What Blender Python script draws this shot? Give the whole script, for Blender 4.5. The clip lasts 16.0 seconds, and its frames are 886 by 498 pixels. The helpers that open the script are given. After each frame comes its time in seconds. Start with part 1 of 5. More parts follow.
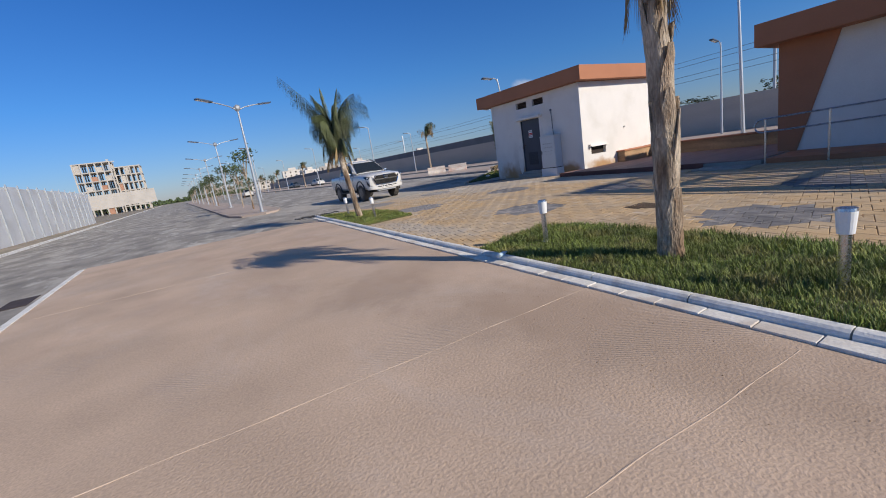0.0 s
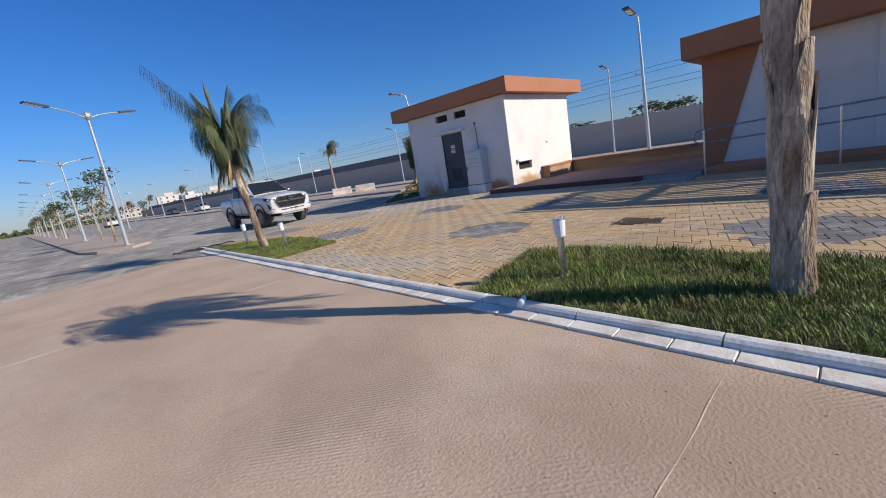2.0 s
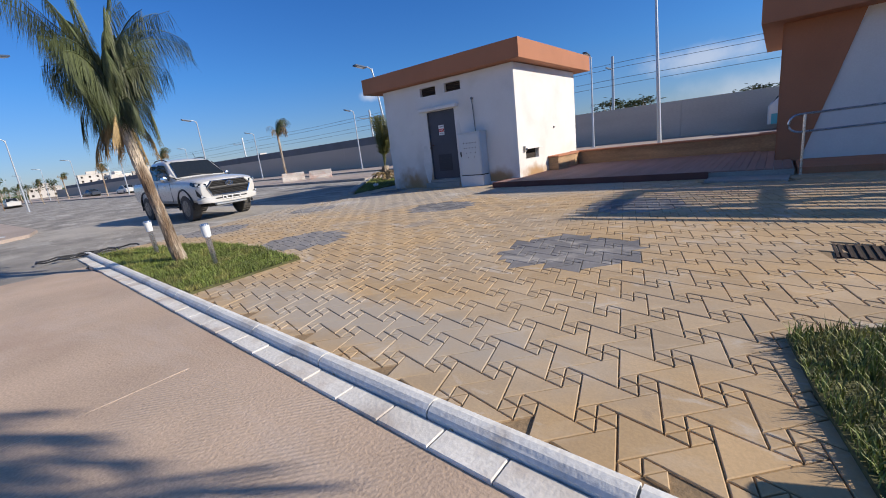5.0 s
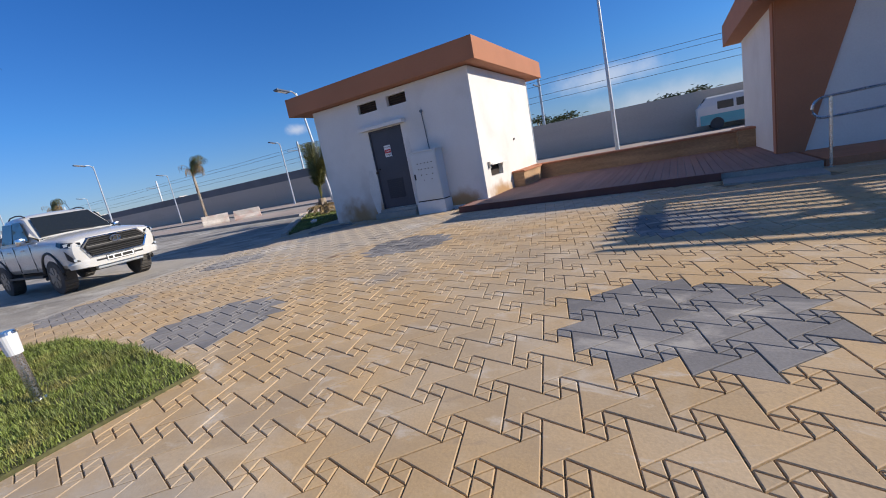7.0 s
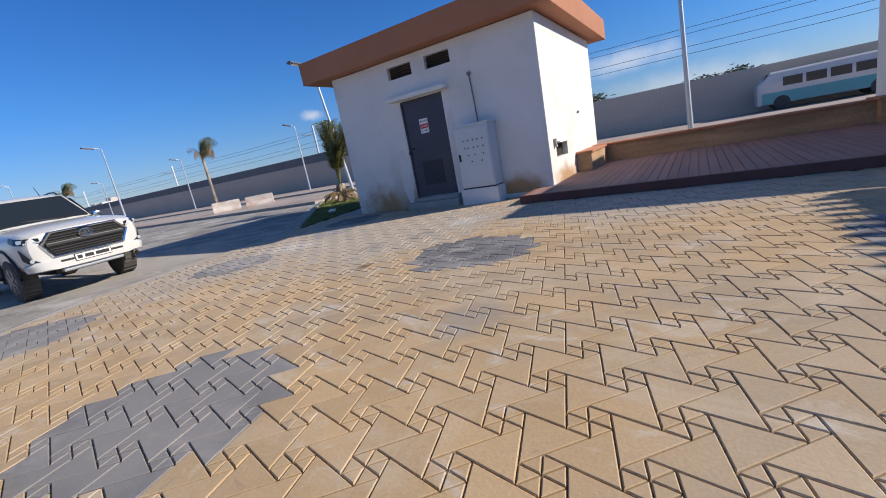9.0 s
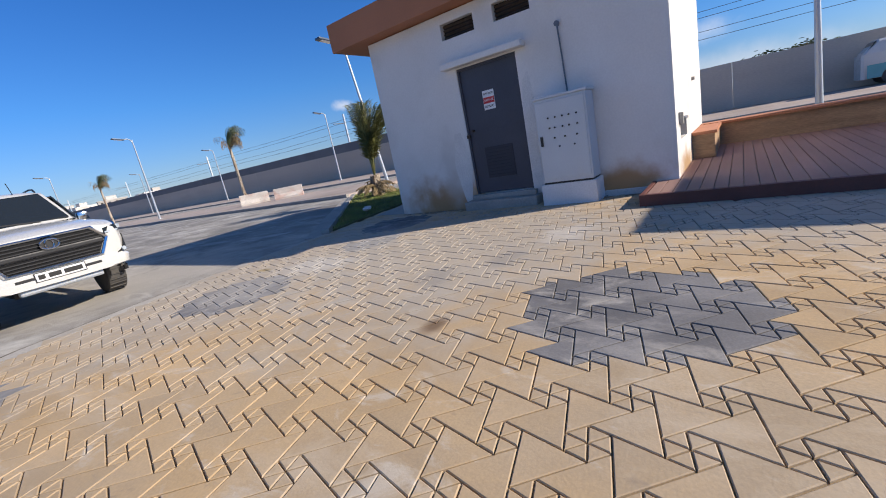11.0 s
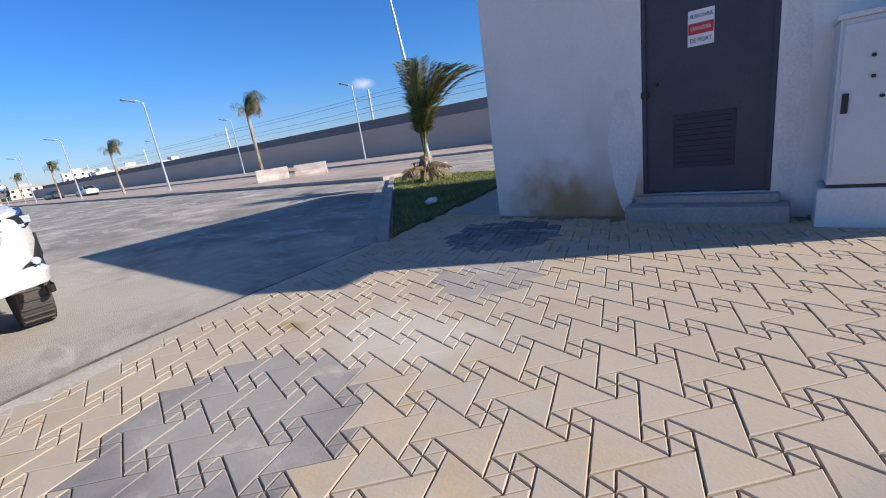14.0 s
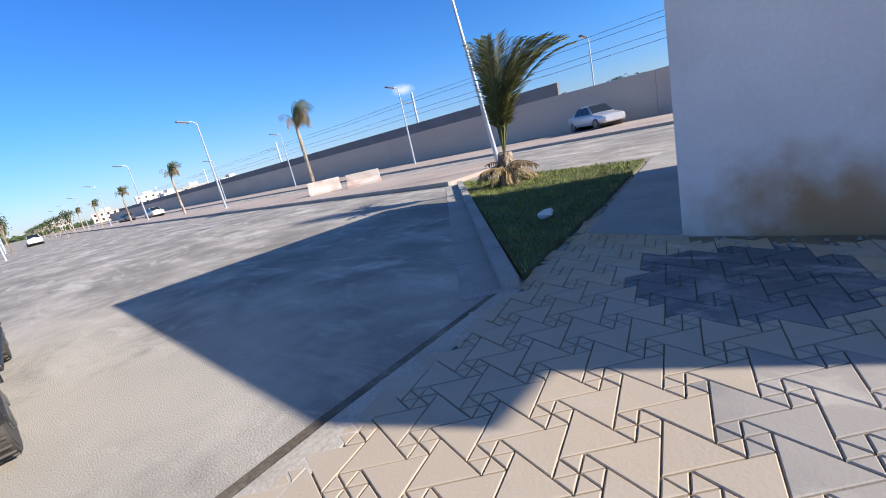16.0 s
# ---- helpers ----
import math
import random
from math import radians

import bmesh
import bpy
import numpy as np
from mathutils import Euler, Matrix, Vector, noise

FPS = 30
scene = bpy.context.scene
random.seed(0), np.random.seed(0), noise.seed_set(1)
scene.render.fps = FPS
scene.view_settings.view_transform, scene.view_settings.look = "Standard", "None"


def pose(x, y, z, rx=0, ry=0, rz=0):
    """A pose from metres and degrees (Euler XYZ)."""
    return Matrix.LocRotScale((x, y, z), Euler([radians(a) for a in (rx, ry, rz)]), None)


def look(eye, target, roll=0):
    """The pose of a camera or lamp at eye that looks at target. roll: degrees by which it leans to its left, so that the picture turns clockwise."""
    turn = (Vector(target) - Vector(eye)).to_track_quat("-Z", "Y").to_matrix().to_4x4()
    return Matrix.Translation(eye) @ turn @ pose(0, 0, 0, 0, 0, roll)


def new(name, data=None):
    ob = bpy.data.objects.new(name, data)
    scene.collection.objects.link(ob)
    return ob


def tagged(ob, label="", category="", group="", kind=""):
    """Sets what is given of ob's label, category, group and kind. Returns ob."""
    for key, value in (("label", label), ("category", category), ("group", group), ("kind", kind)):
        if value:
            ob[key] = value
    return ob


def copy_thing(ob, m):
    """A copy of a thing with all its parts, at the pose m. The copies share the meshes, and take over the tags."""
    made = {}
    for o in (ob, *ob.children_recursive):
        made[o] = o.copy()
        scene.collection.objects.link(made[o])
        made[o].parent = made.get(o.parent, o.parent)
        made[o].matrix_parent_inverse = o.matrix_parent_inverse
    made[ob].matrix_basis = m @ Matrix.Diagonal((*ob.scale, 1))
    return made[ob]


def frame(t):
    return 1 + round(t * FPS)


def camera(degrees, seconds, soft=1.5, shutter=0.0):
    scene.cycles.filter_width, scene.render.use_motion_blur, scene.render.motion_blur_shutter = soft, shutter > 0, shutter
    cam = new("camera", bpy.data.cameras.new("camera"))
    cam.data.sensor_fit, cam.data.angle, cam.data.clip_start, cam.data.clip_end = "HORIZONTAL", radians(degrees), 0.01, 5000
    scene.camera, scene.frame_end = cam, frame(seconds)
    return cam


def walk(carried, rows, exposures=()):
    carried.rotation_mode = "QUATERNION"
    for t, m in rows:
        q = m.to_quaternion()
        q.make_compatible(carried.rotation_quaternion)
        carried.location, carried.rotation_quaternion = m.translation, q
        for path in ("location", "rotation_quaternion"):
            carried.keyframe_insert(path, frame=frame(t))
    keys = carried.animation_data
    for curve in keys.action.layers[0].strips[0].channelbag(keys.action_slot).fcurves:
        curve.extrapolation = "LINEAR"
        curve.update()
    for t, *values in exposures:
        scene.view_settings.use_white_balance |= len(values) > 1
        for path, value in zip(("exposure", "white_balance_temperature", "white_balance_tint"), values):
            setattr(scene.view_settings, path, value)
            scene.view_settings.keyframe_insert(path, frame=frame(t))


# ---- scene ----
cam = camera(93.1, 16.0, soft=1.0)
PATH = [
    (0, (0.799, 1.018, 1.366), (1.798, 2.700, 0.953), -8.90),
    (0.5, (0.721, 1.486, 1.362), (1.992, 2.994, 1.032), -7.65),
    (1, (0.892, 1.994, 1.333), (2.359, 3.289, 0.919), -8.58),
    (1.5, (1.079, 2.554, 1.315), (2.552, 3.847, 0.919), -8.35),
    (2, (1.312, 3.129, 1.297), (2.685, 4.531, 0.909), -9.28),
    (2.5, (1.572, 3.693, 1.305), (2.858, 5.179, 0.933), -8.97),
    (3, (1.726, 4.266, 1.306), (3.088, 5.676, 0.912), -7.79),
    (3.2, (1.836, 4.492, 1.278), (3.170, 5.913, 0.830), -8.78),
    (5.3, (3.223, 6.517, 1.236), (4.773, 7.693, 0.776), -8.04),
    (5.5, (3.392, 6.693, 1.217), (4.955, 7.856, 0.761), -9.67),
    (6, (3.755, 7.130, 1.207), (5.346, 8.258, 0.763), -7.44),
    (6.5, (4.140, 7.580, 1.198), (5.843, 8.509, 0.711), -8.89),
    (7, (4.497, 7.980, 1.221), (6.185, 8.979, 0.830), -10.98),
    (7.5, (4.868, 8.425, 1.227), (6.542, 9.456, 0.859), -7.70),
    (8, (5.333, 8.807, 1.242), (7.020, 9.796, 0.820), -11.24),
    (8.5, (5.682, 9.291, 1.213), (7.348, 10.337, 0.854), -9.64),
    (9, (6.056, 9.748, 1.182), (7.696, 10.805, 0.744), -10.80),
    (9.2, (6.216, 9.916, 1.220), (7.854, 10.976, 0.781), -11.61),
    (11.3, (7.849, 11.799, 1.223), (9.398, 12.976, 0.760), -11.29),
    (11.5, (7.964, 11.992, 1.239), (9.517, 13.167, 0.780), -10.99),
    (12, (8.185, 12.522, 1.249), (9.723, 13.730, 0.830), -9.22),
    (12.5, (8.492, 13.008, 1.241), (9.962, 14.304, 0.842), -12.51),
    (13, (8.751, 13.527, 1.229), (10.225, 14.824, 0.847), -7.52),
    (13.5, (9.077, 13.998, 1.208), (10.585, 15.206, 0.692), -11.92),
    (14, (9.374, 14.484, 1.217), (10.874, 15.700, 0.697), -8.39),
    (14.5, (9.622, 14.948, 1.245), (11.108, 16.180, 0.720), -9.41),
    (15, (9.940, 15.451, 1.244), (11.356, 16.764, 0.725), -9.92),
    (15.5, (10.156, 15.944, 1.272), (11.582, 17.252, 0.768), -8.69),
    (16, (10.394, 16.429, 1.272), (11.756, 17.813, 0.793), -12.77),
]
walk(cam, [(t, look(eye, target, roll)) for t, eye, target, roll in PATH], exposures=[(0.0, -0.1), (3.0, 0.1), (6.0, 0.12), (9.0, 0.18), (11.5, 0.32), (13.0, 0.42), (14.5, 0.52), (16.0, 0.74)])

# ---- world, sun, exposure ----
SUN = Vector((0.75, -1.64, 1.0)).normalized()
world = bpy.data.worlds.new("sky")
scene.world = world
world.use_nodes = True
wn = world.node_tree.nodes
sky = wn.new("ShaderNodeTexSky")
sky.sky_type = "NISHITA"
sky.sun_disc = False
sky.sun_elevation = math.asin(SUN.z)
sky.sun_rotation = math.atan2(SUN.x, SUN.y)
sky.air_density, sky.dust_density, sky.ozone_density = 1.0, 0.25, 3.0
wn["Background"].inputs["Strength"].default_value = 0.088
tint = wn.new("ShaderNodeMix")
tint.data_type, tint.blend_type = "RGBA", "MULTIPLY"
tint.inputs["Factor"].default_value = 1.0
tc = wn.new("ShaderNodeTexCoord")
sep = wn.new("ShaderNodeSeparateXYZ")
ramp = wn.new("ShaderNodeValToRGB")
ramp.color_ramp.elements[0].position, ramp.color_ramp.elements[0].color = 0.0, (0.62, 0.70, 1.02, 1)
ramp.color_ramp.elements[1].position, ramp.color_ramp.elements[1].color = 0.42, (0.26, 0.74, 1.42, 1)
top = ramp.color_ramp.elements.new(1.0)
top.color = (1.02, 0.96, 0.92, 1)
mid = ramp.color_ramp.elements.new(0.18)
mid.color = (0.365, 0.775, 1.31, 1)
world.node_tree.links.new(tc.outputs["Generated"], sep.inputs[0])
world.node_tree.links.new(sep.outputs["Z"], ramp.inputs["Fac"])
world.node_tree.links.new(ramp.outputs["Color"], tint.inputs["B"])
world.node_tree.links.new(sky.outputs[0], tint.inputs["A"])


def cloud(src, middle, size, most, seed):
    """A small ragged cloud low over the horizon, towards one side of the sky."""
    n, lk = wn, world.node_tree.links.new
    sub = n.new("ShaderNodeVectorMath")
    sub.operation = "SUBTRACT"
    sub.inputs[1].default_value = middle
    lk(tc.outputs["Generated"], sub.inputs[0])
    div = n.new("ShaderNodeVectorMath")
    div.operation = "DIVIDE"
    div.inputs[1].default_value = size
    lk(sub.outputs[0], div.inputs[0])
    ln = n.new("ShaderNodeVectorMath")
    ln.operation = "LENGTH"
    lk(div.outputs[0], ln.inputs[0])
    nz = n.new("ShaderNodeTexNoise")
    for k, v in (("Scale", seed), ("Detail", 6.0), ("Roughness", 0.6)):
        nz.inputs[k].default_value = v
    lk(tc.outputs["Generated"], nz.inputs["Vector"])
    add = n.new("ShaderNodeMath")
    add.operation = "ADD"
    lk(ln.outputs["Value"], add.inputs[0])
    lk(nz.outputs["Fac"], add.inputs[1])
    mr = n.new("ShaderNodeMapRange")
    mr.interpolation_type = "SMOOTHSTEP"
    for k, v in zip(("From Min", "From Max", "To Min", "To Max"), (0.55, 1.35, most, 0.0)):
        mr.inputs[k].default_value = v
    lk(add.outputs[0], mr.inputs["Value"])
    mx = n.new("ShaderNodeMix")
    mx.data_type = "RGBA"
    mx.inputs["B"].default_value = (7.2, 7.6, 8.6, 1)
    lk(mr.outputs[0], mx.inputs["Factor"])
    lk(src, mx.inputs["A"])
    return mx.outputs["Result"]


sky_out = cloud(tint.outputs["Result"], (0.690, 0.711, 0.131), (0.036, 0.036, 0.018), 0.7, 34.0)
sky_out = cloud(sky_out, (0.986, 0.123, 0.112), (0.16, 0.16, 0.035), 0.6, 16.0)
sky_out = cloud(sky_out, (0.999, 0.004, 0.042), (0.25, 0.25, 0.05), 0.45, 11.0)
world.node_tree.links.new(sky_out, wn["Background"].inputs["Color"])
sun = new("sun", bpy.data.lights.new("sun", "SUN"))
sun.data.energy, sun.data.angle, sun.data.color = 4.9, radians(0.53), (1.0, 0.90, 0.765)
sun.matrix_world = look((0, 0, 30), Vector((0, 0, 30)) - SUN)


# ---- materials ----
def mat(name, col, rough=0.8, var=0.12, scale=6.0, fine=60.0, bump=0.2, metal=0.0, stain=None, stain_scale=0.7, stain_at=0.58, stain_amt=0.6, soft=0.08, sdet=6.0, ridges=0.0, rnd=0.0, island=0.0, spec=0.5, coat=0.0, dist=0.01, stretch=(1, 1, 1)):
    """A surface with two scales of grain, optional stains, and a tint that differs from piece to piece."""
    m = bpy.data.materials.new(name)
    m.use_nodes = True
    nt = m.node_tree
    n, lk = nt.nodes, nt.links.new
    p = n["Principled BSDF"]
    geo = n.new("ShaderNodeNewGeometry")
    mp = n.new("ShaderNodeMapping")
    mp.inputs["Scale"].default_value = stretch
    lk(geo.outputs["Position"], mp.inputs["Vector"])

    def nz(sc, det=4.0):
        t = n.new("ShaderNodeTexNoise")
        t.inputs["Scale"].default_value, t.inputs["Detail"].default_value = sc, det
        lk(mp.outputs[0], t.inputs["Vector"])
        return t.outputs["Fac"]

    def rng(src, a, b, lo=0.3, hi=0.7):
        r = n.new("ShaderNodeMapRange")
        for k, v in zip(("From Min", "From Max", "To Min", "To Max"), (lo, hi, a, b)):
            r.inputs[k].default_value = v
        lk(src, r.inputs["Value"])
        return r.outputs[0]

    def mul(a, b):
        r = n.new("ShaderNodeMath")
        r.operation = "MULTIPLY"
        lk(a, r.inputs[0])
        lk(b, r.inputs[1])
        return r.outputs[0]

    big, small = nz(scale), nz(fine, 3.0)
    k = mul(rng(big, 1 - var, 1 + var), rng(small, 1 - var * 1.0, 1 + var * 1.0))
    if rnd:
        oi = n.new("ShaderNodeObjectInfo")
        k = mul(k, rng(oi.outputs["Random"], 1 - rnd, 1 + rnd, 0, 1))
    if island:
        k = mul(k, rng(geo.outputs["Random Per Island"], 1 - island, 1 + island, 0, 1))
    base = n.new("ShaderNodeMix")
    base.data_type = "RGBA"
    base.blend_type = "MULTIPLY"
    base.inputs["Factor"].default_value = 1.0
    if stain:
        sm = n.new("ShaderNodeMix")
        sm.data_type = "RGBA"
        sm.inputs["A"].default_value = (*col, 1)
        sm.inputs["B"].default_value = (*stain, 1)
        lk(rng(nz(stain_scale, sdet), 0, stain_amt, stain_at - soft, stain_at + soft), sm.inputs["Factor"])
        lk(sm.outputs["Result"], base.inputs["A"])
    else:
        base.inputs["A"].default_value = (*col, 1)
    lk(k, base.inputs["B"])
    lk(base.outputs["Result"], p.inputs["Base Color"])
    lk(rng(small, max(0, rough - 0.08), min(1, rough + 0.08)), p.inputs["Roughness"])
    p.inputs["Metallic"].default_value = metal
    p.inputs["Specular IOR Level"].default_value = spec
    p.inputs["Coat Weight"].default_value = coat
    if bump:
        b = n.new("ShaderNodeBump")
        b.inputs["Strength"].default_value, b.inputs["Distance"].default_value = bump, dist
        hgt = small
        if ridges:
            wv = n.new("ShaderNodeTexWave")
            wv.bands_direction = "DIAGONAL"
            wv.inputs["Scale"].default_value, wv.inputs["Distortion"].default_value, wv.inputs["Detail"].default_value = ridges, 2.5, 2.0
            lk(mp.outputs[0], wv.inputs["Vector"])
            ad = n.new("ShaderNodeMath")
            ad.operation = "MULTIPLY_ADD"
            lk(wv.outputs["Fac"], ad.inputs[0])
            lk(rng(nz(0.6, 5.0), 0.0, 0.8, 0.52, 0.64), ad.inputs[1])
            lk(small, ad.inputs[2])
            hgt = ad.outputs[0]
        lk(hgt, b.inputs["Height"])
        lk(b.outputs[0], p.inputs["Normal"])
    return m


def glass(name, tone=(0.018, 0.024, 0.032)):
    m = bpy.data.materials.new(name)
    m.use_nodes = True
    p = m.node_tree.nodes["Principled BSDF"]
    p.inputs["Base Color"].default_value = (*tone, 1)
    p.inputs["Roughness"].default_value = 0.05
    p.inputs["Specular IOR Level"].default_value = 0.45
    return m


M_EARTH = mat("earth", (0.30, 0.25, 0.19), 0.95, 0.2, 0.3, 8, 0.4, stain=(0.16, 0.16, 0.08), stain_scale=0.08)
M_ASPHALT = mat("dusty_asphalt", (0.255, 0.236, 0.21), 0.93, 0.2, 1.6, 90, 0.6, stain=(0.52, 0.475, 0.415), stain_scale=0.9, stain_at=0.52, stain_amt=0.6, soft=0.12, sdet=15.0, stretch=(1, 0.6, 1))
M_RED = mat("red_stamped_concrete", (0.515, 0.383, 0.283), 0.9, 0.13, 0.9, 55, 0.6, stain=(0.50, 0.395, 0.315), stain_scale=0.6, sdet=10.0, ridges=16.0, dist=0.008)
M_JOINT = mat("pale_mortar_bead", (0.55, 0.43, 0.335), 0.95, 0.1, 3, 40, 0.3)
M_BED = mat("paving_bed_sand", (0.27, 0.19, 0.11), 0.95, 0.2, 4, 60, 0.4)
M_PAVER = mat("yellow_concrete_paver", (0.535, 0.372, 0.205), 0.88, 0.07, 1.3, 70, 0.3, stain=(0.485, 0.375, 0.255), stain_scale=0.6, stain_at=0.53, stain_amt=0.8, sdet=10.0, rnd=0.09, island=0.08, dist=0.004)
M_PAVER_DARK = mat("grey_concrete_paver", (0.145, 0.14, 0.145), 0.85, 0.12, 1.5, 70, 0.3, stain=(0.28, 0.265, 0.26), stain_scale=0.5, stain_at=0.52, sdet=9.0, rnd=0.1, island=0.12, dist=0.004)
M_WHITE_KERB = mat("chalky_white_kerb_paint", (0.74, 0.73, 0.70), 0.85, 0.08, 3, 40, 0.35, stain=(0.48, 0.42, 0.36), stain_scale=4.0, stain_at=0.62, stain_amt=0.7)
M_GUTTER = mat("dusty_white_gutter_slab", (0.72, 0.69, 0.64), 0.9, 0.1, 3, 40, 0.35, stain=(0.45, 0.36, 0.29), stain_scale=2.5, stain_at=0.56)
M_CONC = mat("grey_concrete", (0.36, 0.34, 0.31), 0.92, 0.12, 2, 40, 0.4, stain=(0.24, 0.23, 0.21), stain_scale=1.0)
M_EDGE = mat("pale_dusty_edge_concrete", (0.46, 0.425, 0.375), 0.92, 0.14, 1.2, 40, 0.4, stain=(0.33, 0.29, 0.245), stain_scale=2.2, stain_at=0.54)
M_SEAM = mat("dark_damp_earth", (0.12, 0.095, 0.07), 0.95, 0.25, 3, 40, 0.5, stain=(0.26, 0.23, 0.19), stain_scale=2.5, stain_at=0.55)
M_SIDEWALK = mat("pinkish_concrete_sidewalk", (0.42, 0.34, 0.29), 0.92, 0.12, 0.5, 25, 0.3, stain=(0.33, 0.27, 0.22), stain_scale=0.2)
M_WALL = mat("white_plaster", (0.76, 0.735, 0.70), 0.9, 0.03, 1.5, 35, 0.35, stain=(0.66, 0.63, 0.58), stain_scale=0.9, stain_at=0.6, stain_amt=0.6, dist=0.006)
def stain_or_shade(m, spots, tone, most=0.95):
    """Lays a tone of uneven outline round a few places: damp, dust, stains, painted shade."""
    nt = m.node_tree
    n, lk = nt.nodes, nt.links.new
    p = n["Principled BSDF"]
    src = p.inputs["Base Color"].links[0].from_socket
    geo = n.new("ShaderNodeNewGeometry")
    nz = n.new("ShaderNodeTexNoise")
    nz.inputs["Scale"].default_value, nz.inputs["Detail"].default_value = 3.5, 6
    lk(geo.outputs["Position"], nz.inputs["Vector"])
    for c, r in spots:
        sub = n.new("ShaderNodeVectorMath")
        sub.operation = "SUBTRACT"
        sub.inputs[1].default_value = c
        lk(geo.outputs["Position"], sub.inputs[0])
        div = n.new("ShaderNodeVectorMath")
        div.operation = "DIVIDE"
        div.inputs[1].default_value = r
        lk(sub.outputs[0], div.inputs[0])
        ln = n.new("ShaderNodeVectorMath")
        ln.operation = "LENGTH"
        lk(div.outputs[0], ln.inputs[0])
        add = n.new("ShaderNodeMath")
        add.operation = "ADD"
        lk(ln.outputs["Value"], add.inputs[0])
        lk(nz.outputs["Fac"], add.inputs[1])
        mr = n.new("ShaderNodeMapRange")
        mr.interpolation_type = "SMOOTHSTEP"
        for k, v in zip(("From Min", "From Max", "To Min", "To Max"), (0.8, 1.55, most, 0.0)):
            mr.inputs[k].default_value = v
        lk(add.outputs[0], mr.inputs["Value"])
        mx = n.new("ShaderNodeMix")
        mx.data_type = "RGBA"
        mx.inputs["B"].default_value = (*tone, 1)
        lk(mr.outputs[0], mx.inputs["Factor"])
        lk(src, mx.inputs["A"])
        src = mx.outputs["Result"]
    lk(src, p.inputs["Base Color"])
    return m


def streaks(m, tone, scale, at, soft, amt, stretch=(1, 1), turn=0.0, seed=0.0):
    """Lays a film of dust or grime in drawn-out, ragged smears over a surface."""
    nt = m.node_tree
    n, lk = nt.nodes, nt.links.new
    p = n["Principled BSDF"]
    src = p.inputs["Base Color"].links[0].from_socket
    geo = n.new("ShaderNodeNewGeometry")
    mp = n.new("ShaderNodeMapping")
    mp.inputs["Location"].default_value = (seed, seed * 0.7, 0)
    mp.inputs["Rotation"].default_value = (0, 0, math.radians(turn))
    mp.inputs["Scale"].default_value = (stretch[0], stretch[1], 1)
    lk(geo.outputs["Position"], mp.inputs["Vector"])
    nz = n.new("ShaderNodeTexNoise")
    for k, v in (("Scale", scale), ("Detail", 14.0), ("Roughness", 0.68), ("Distortion", 0.6)):
        nz.inputs[k].default_value = v
    lk(mp.outputs[0], nz.inputs["Vector"])
    mr = n.new("ShaderNodeMapRange")
    for k, v in zip(("From Min", "From Max", "To Min", "To Max"), (at - soft, at + soft, 0.0, amt)):
        mr.inputs[k].default_value = v
    lk(nz.outputs["Fac"], mr.inputs["Value"])
    mx = n.new("ShaderNodeMix")
    mx.data_type = "RGBA"
    mx.inputs["B"].default_value = (*tone, 1)
    lk(mr.outputs[0], mx.inputs["Factor"])
    lk(src, mx.inputs["A"])
    lk(mx.outputs["Result"], p.inputs["Base Color"])
    return m


streaks(M_ASPHALT, (0.17, 0.155, 0.135), 0.35, 0.56, 0.1, 0.55, (1, 0.6), 20, 3.0)
streaks(M_ASPHALT, (0.70, 0.67, 0.61), 0.9, 0.60, 0.06, 0.55, (1, 0.35), -35, 11.0)
streaks(M_ASPHALT, (0.66, 0.62, 0.56), 3.0, 0.62, 0.05, 0.45, (1, 0.4), 40, 4.0)
# Shade painted into the asphalt colour, deepening the hut's shadow towards the triangular bed.
stain_or_shade(M_ASPHALT, [((16.6, 22.8, 0.0), (2.8, 2.0, 1.0))], (0.15, 0.14, 0.13), 0.65)
stain_or_shade(M_ASPHALT, [((10.3, 20.2, 0.0), (2.9, 2.3, 1.0)), ((8.0, 24.0, 0.0), (5.0, 4.0, 1.0))], (0.47, 0.43, 0.375), 0.75)
streaks(M_PAVER, (0.34, 0.27, 0.20), 0.9, 0.58, 0.09, 0.5, (1, 0.5), 25, 5.0)
streaks(M_PAVER, (0.60, 0.50, 0.38), 1.7, 0.60, 0.08, 0.5, (1, 0.6), -40, 8.0)
streaks(M_PAVER_DARK, (0.42, 0.39, 0.36), 1.6, 0.60, 0.07, 0.6, (1, 0.5), -30, 2.0)
streaks(M_RED, (0.58, 0.48, 0.41), 0.8, 0.62, 0.08, 0.55, (1, 0.4), 5, 1.0)
streaks(M_RED, (0.42, 0.29, 0.215), 0.7, 0.62, 0.08, 0.5, (1, 0.5), -10, 6.0)
stain_or_shade(M_RED, [((3.25, 3.1, 0.0), (0.8, 1.9, 1.0)), ((2.6, 5.6, 0.0), (0.9, 1.1, 1.0))], (0.37, 0.265, 0.19), 0.6)
stain_or_shade(M_PAVER_DARK, [((10.25, 16.62, 0.0), (0.95, 0.95, 1.0)), ((12.2, 16.35, 0.0), (1.0, 1.0, 1.0))], (0.35, 0.325, 0.30), 0.9)
streaks(M_PAVER_DARK, (0.52, 0.48, 0.43), 2.6, 0.60, 0.06, 0.6, (1, 0.6), 50, 9.0)
streaks(M_PAVER, (0.62, 0.57, 0.50), 3.6, 0.61, 0.05, 0.5, (1, 0.6), 60, 12.0)
streaks(M_PAVER, (0.24, 0.19, 0.15), 5.0, 0.66, 0.05, 0.5, (1, 0.8), 10, 15.0)
stain_or_shade(M_PAVER_DARK, [((7.2, 12.6, 0.0), (1.3, 1.3, 1.0)), ((7.4, 16.3, 0.0), (1.5, 1.5, 1.0))], (0.29, 0.27, 0.255), 0.7)
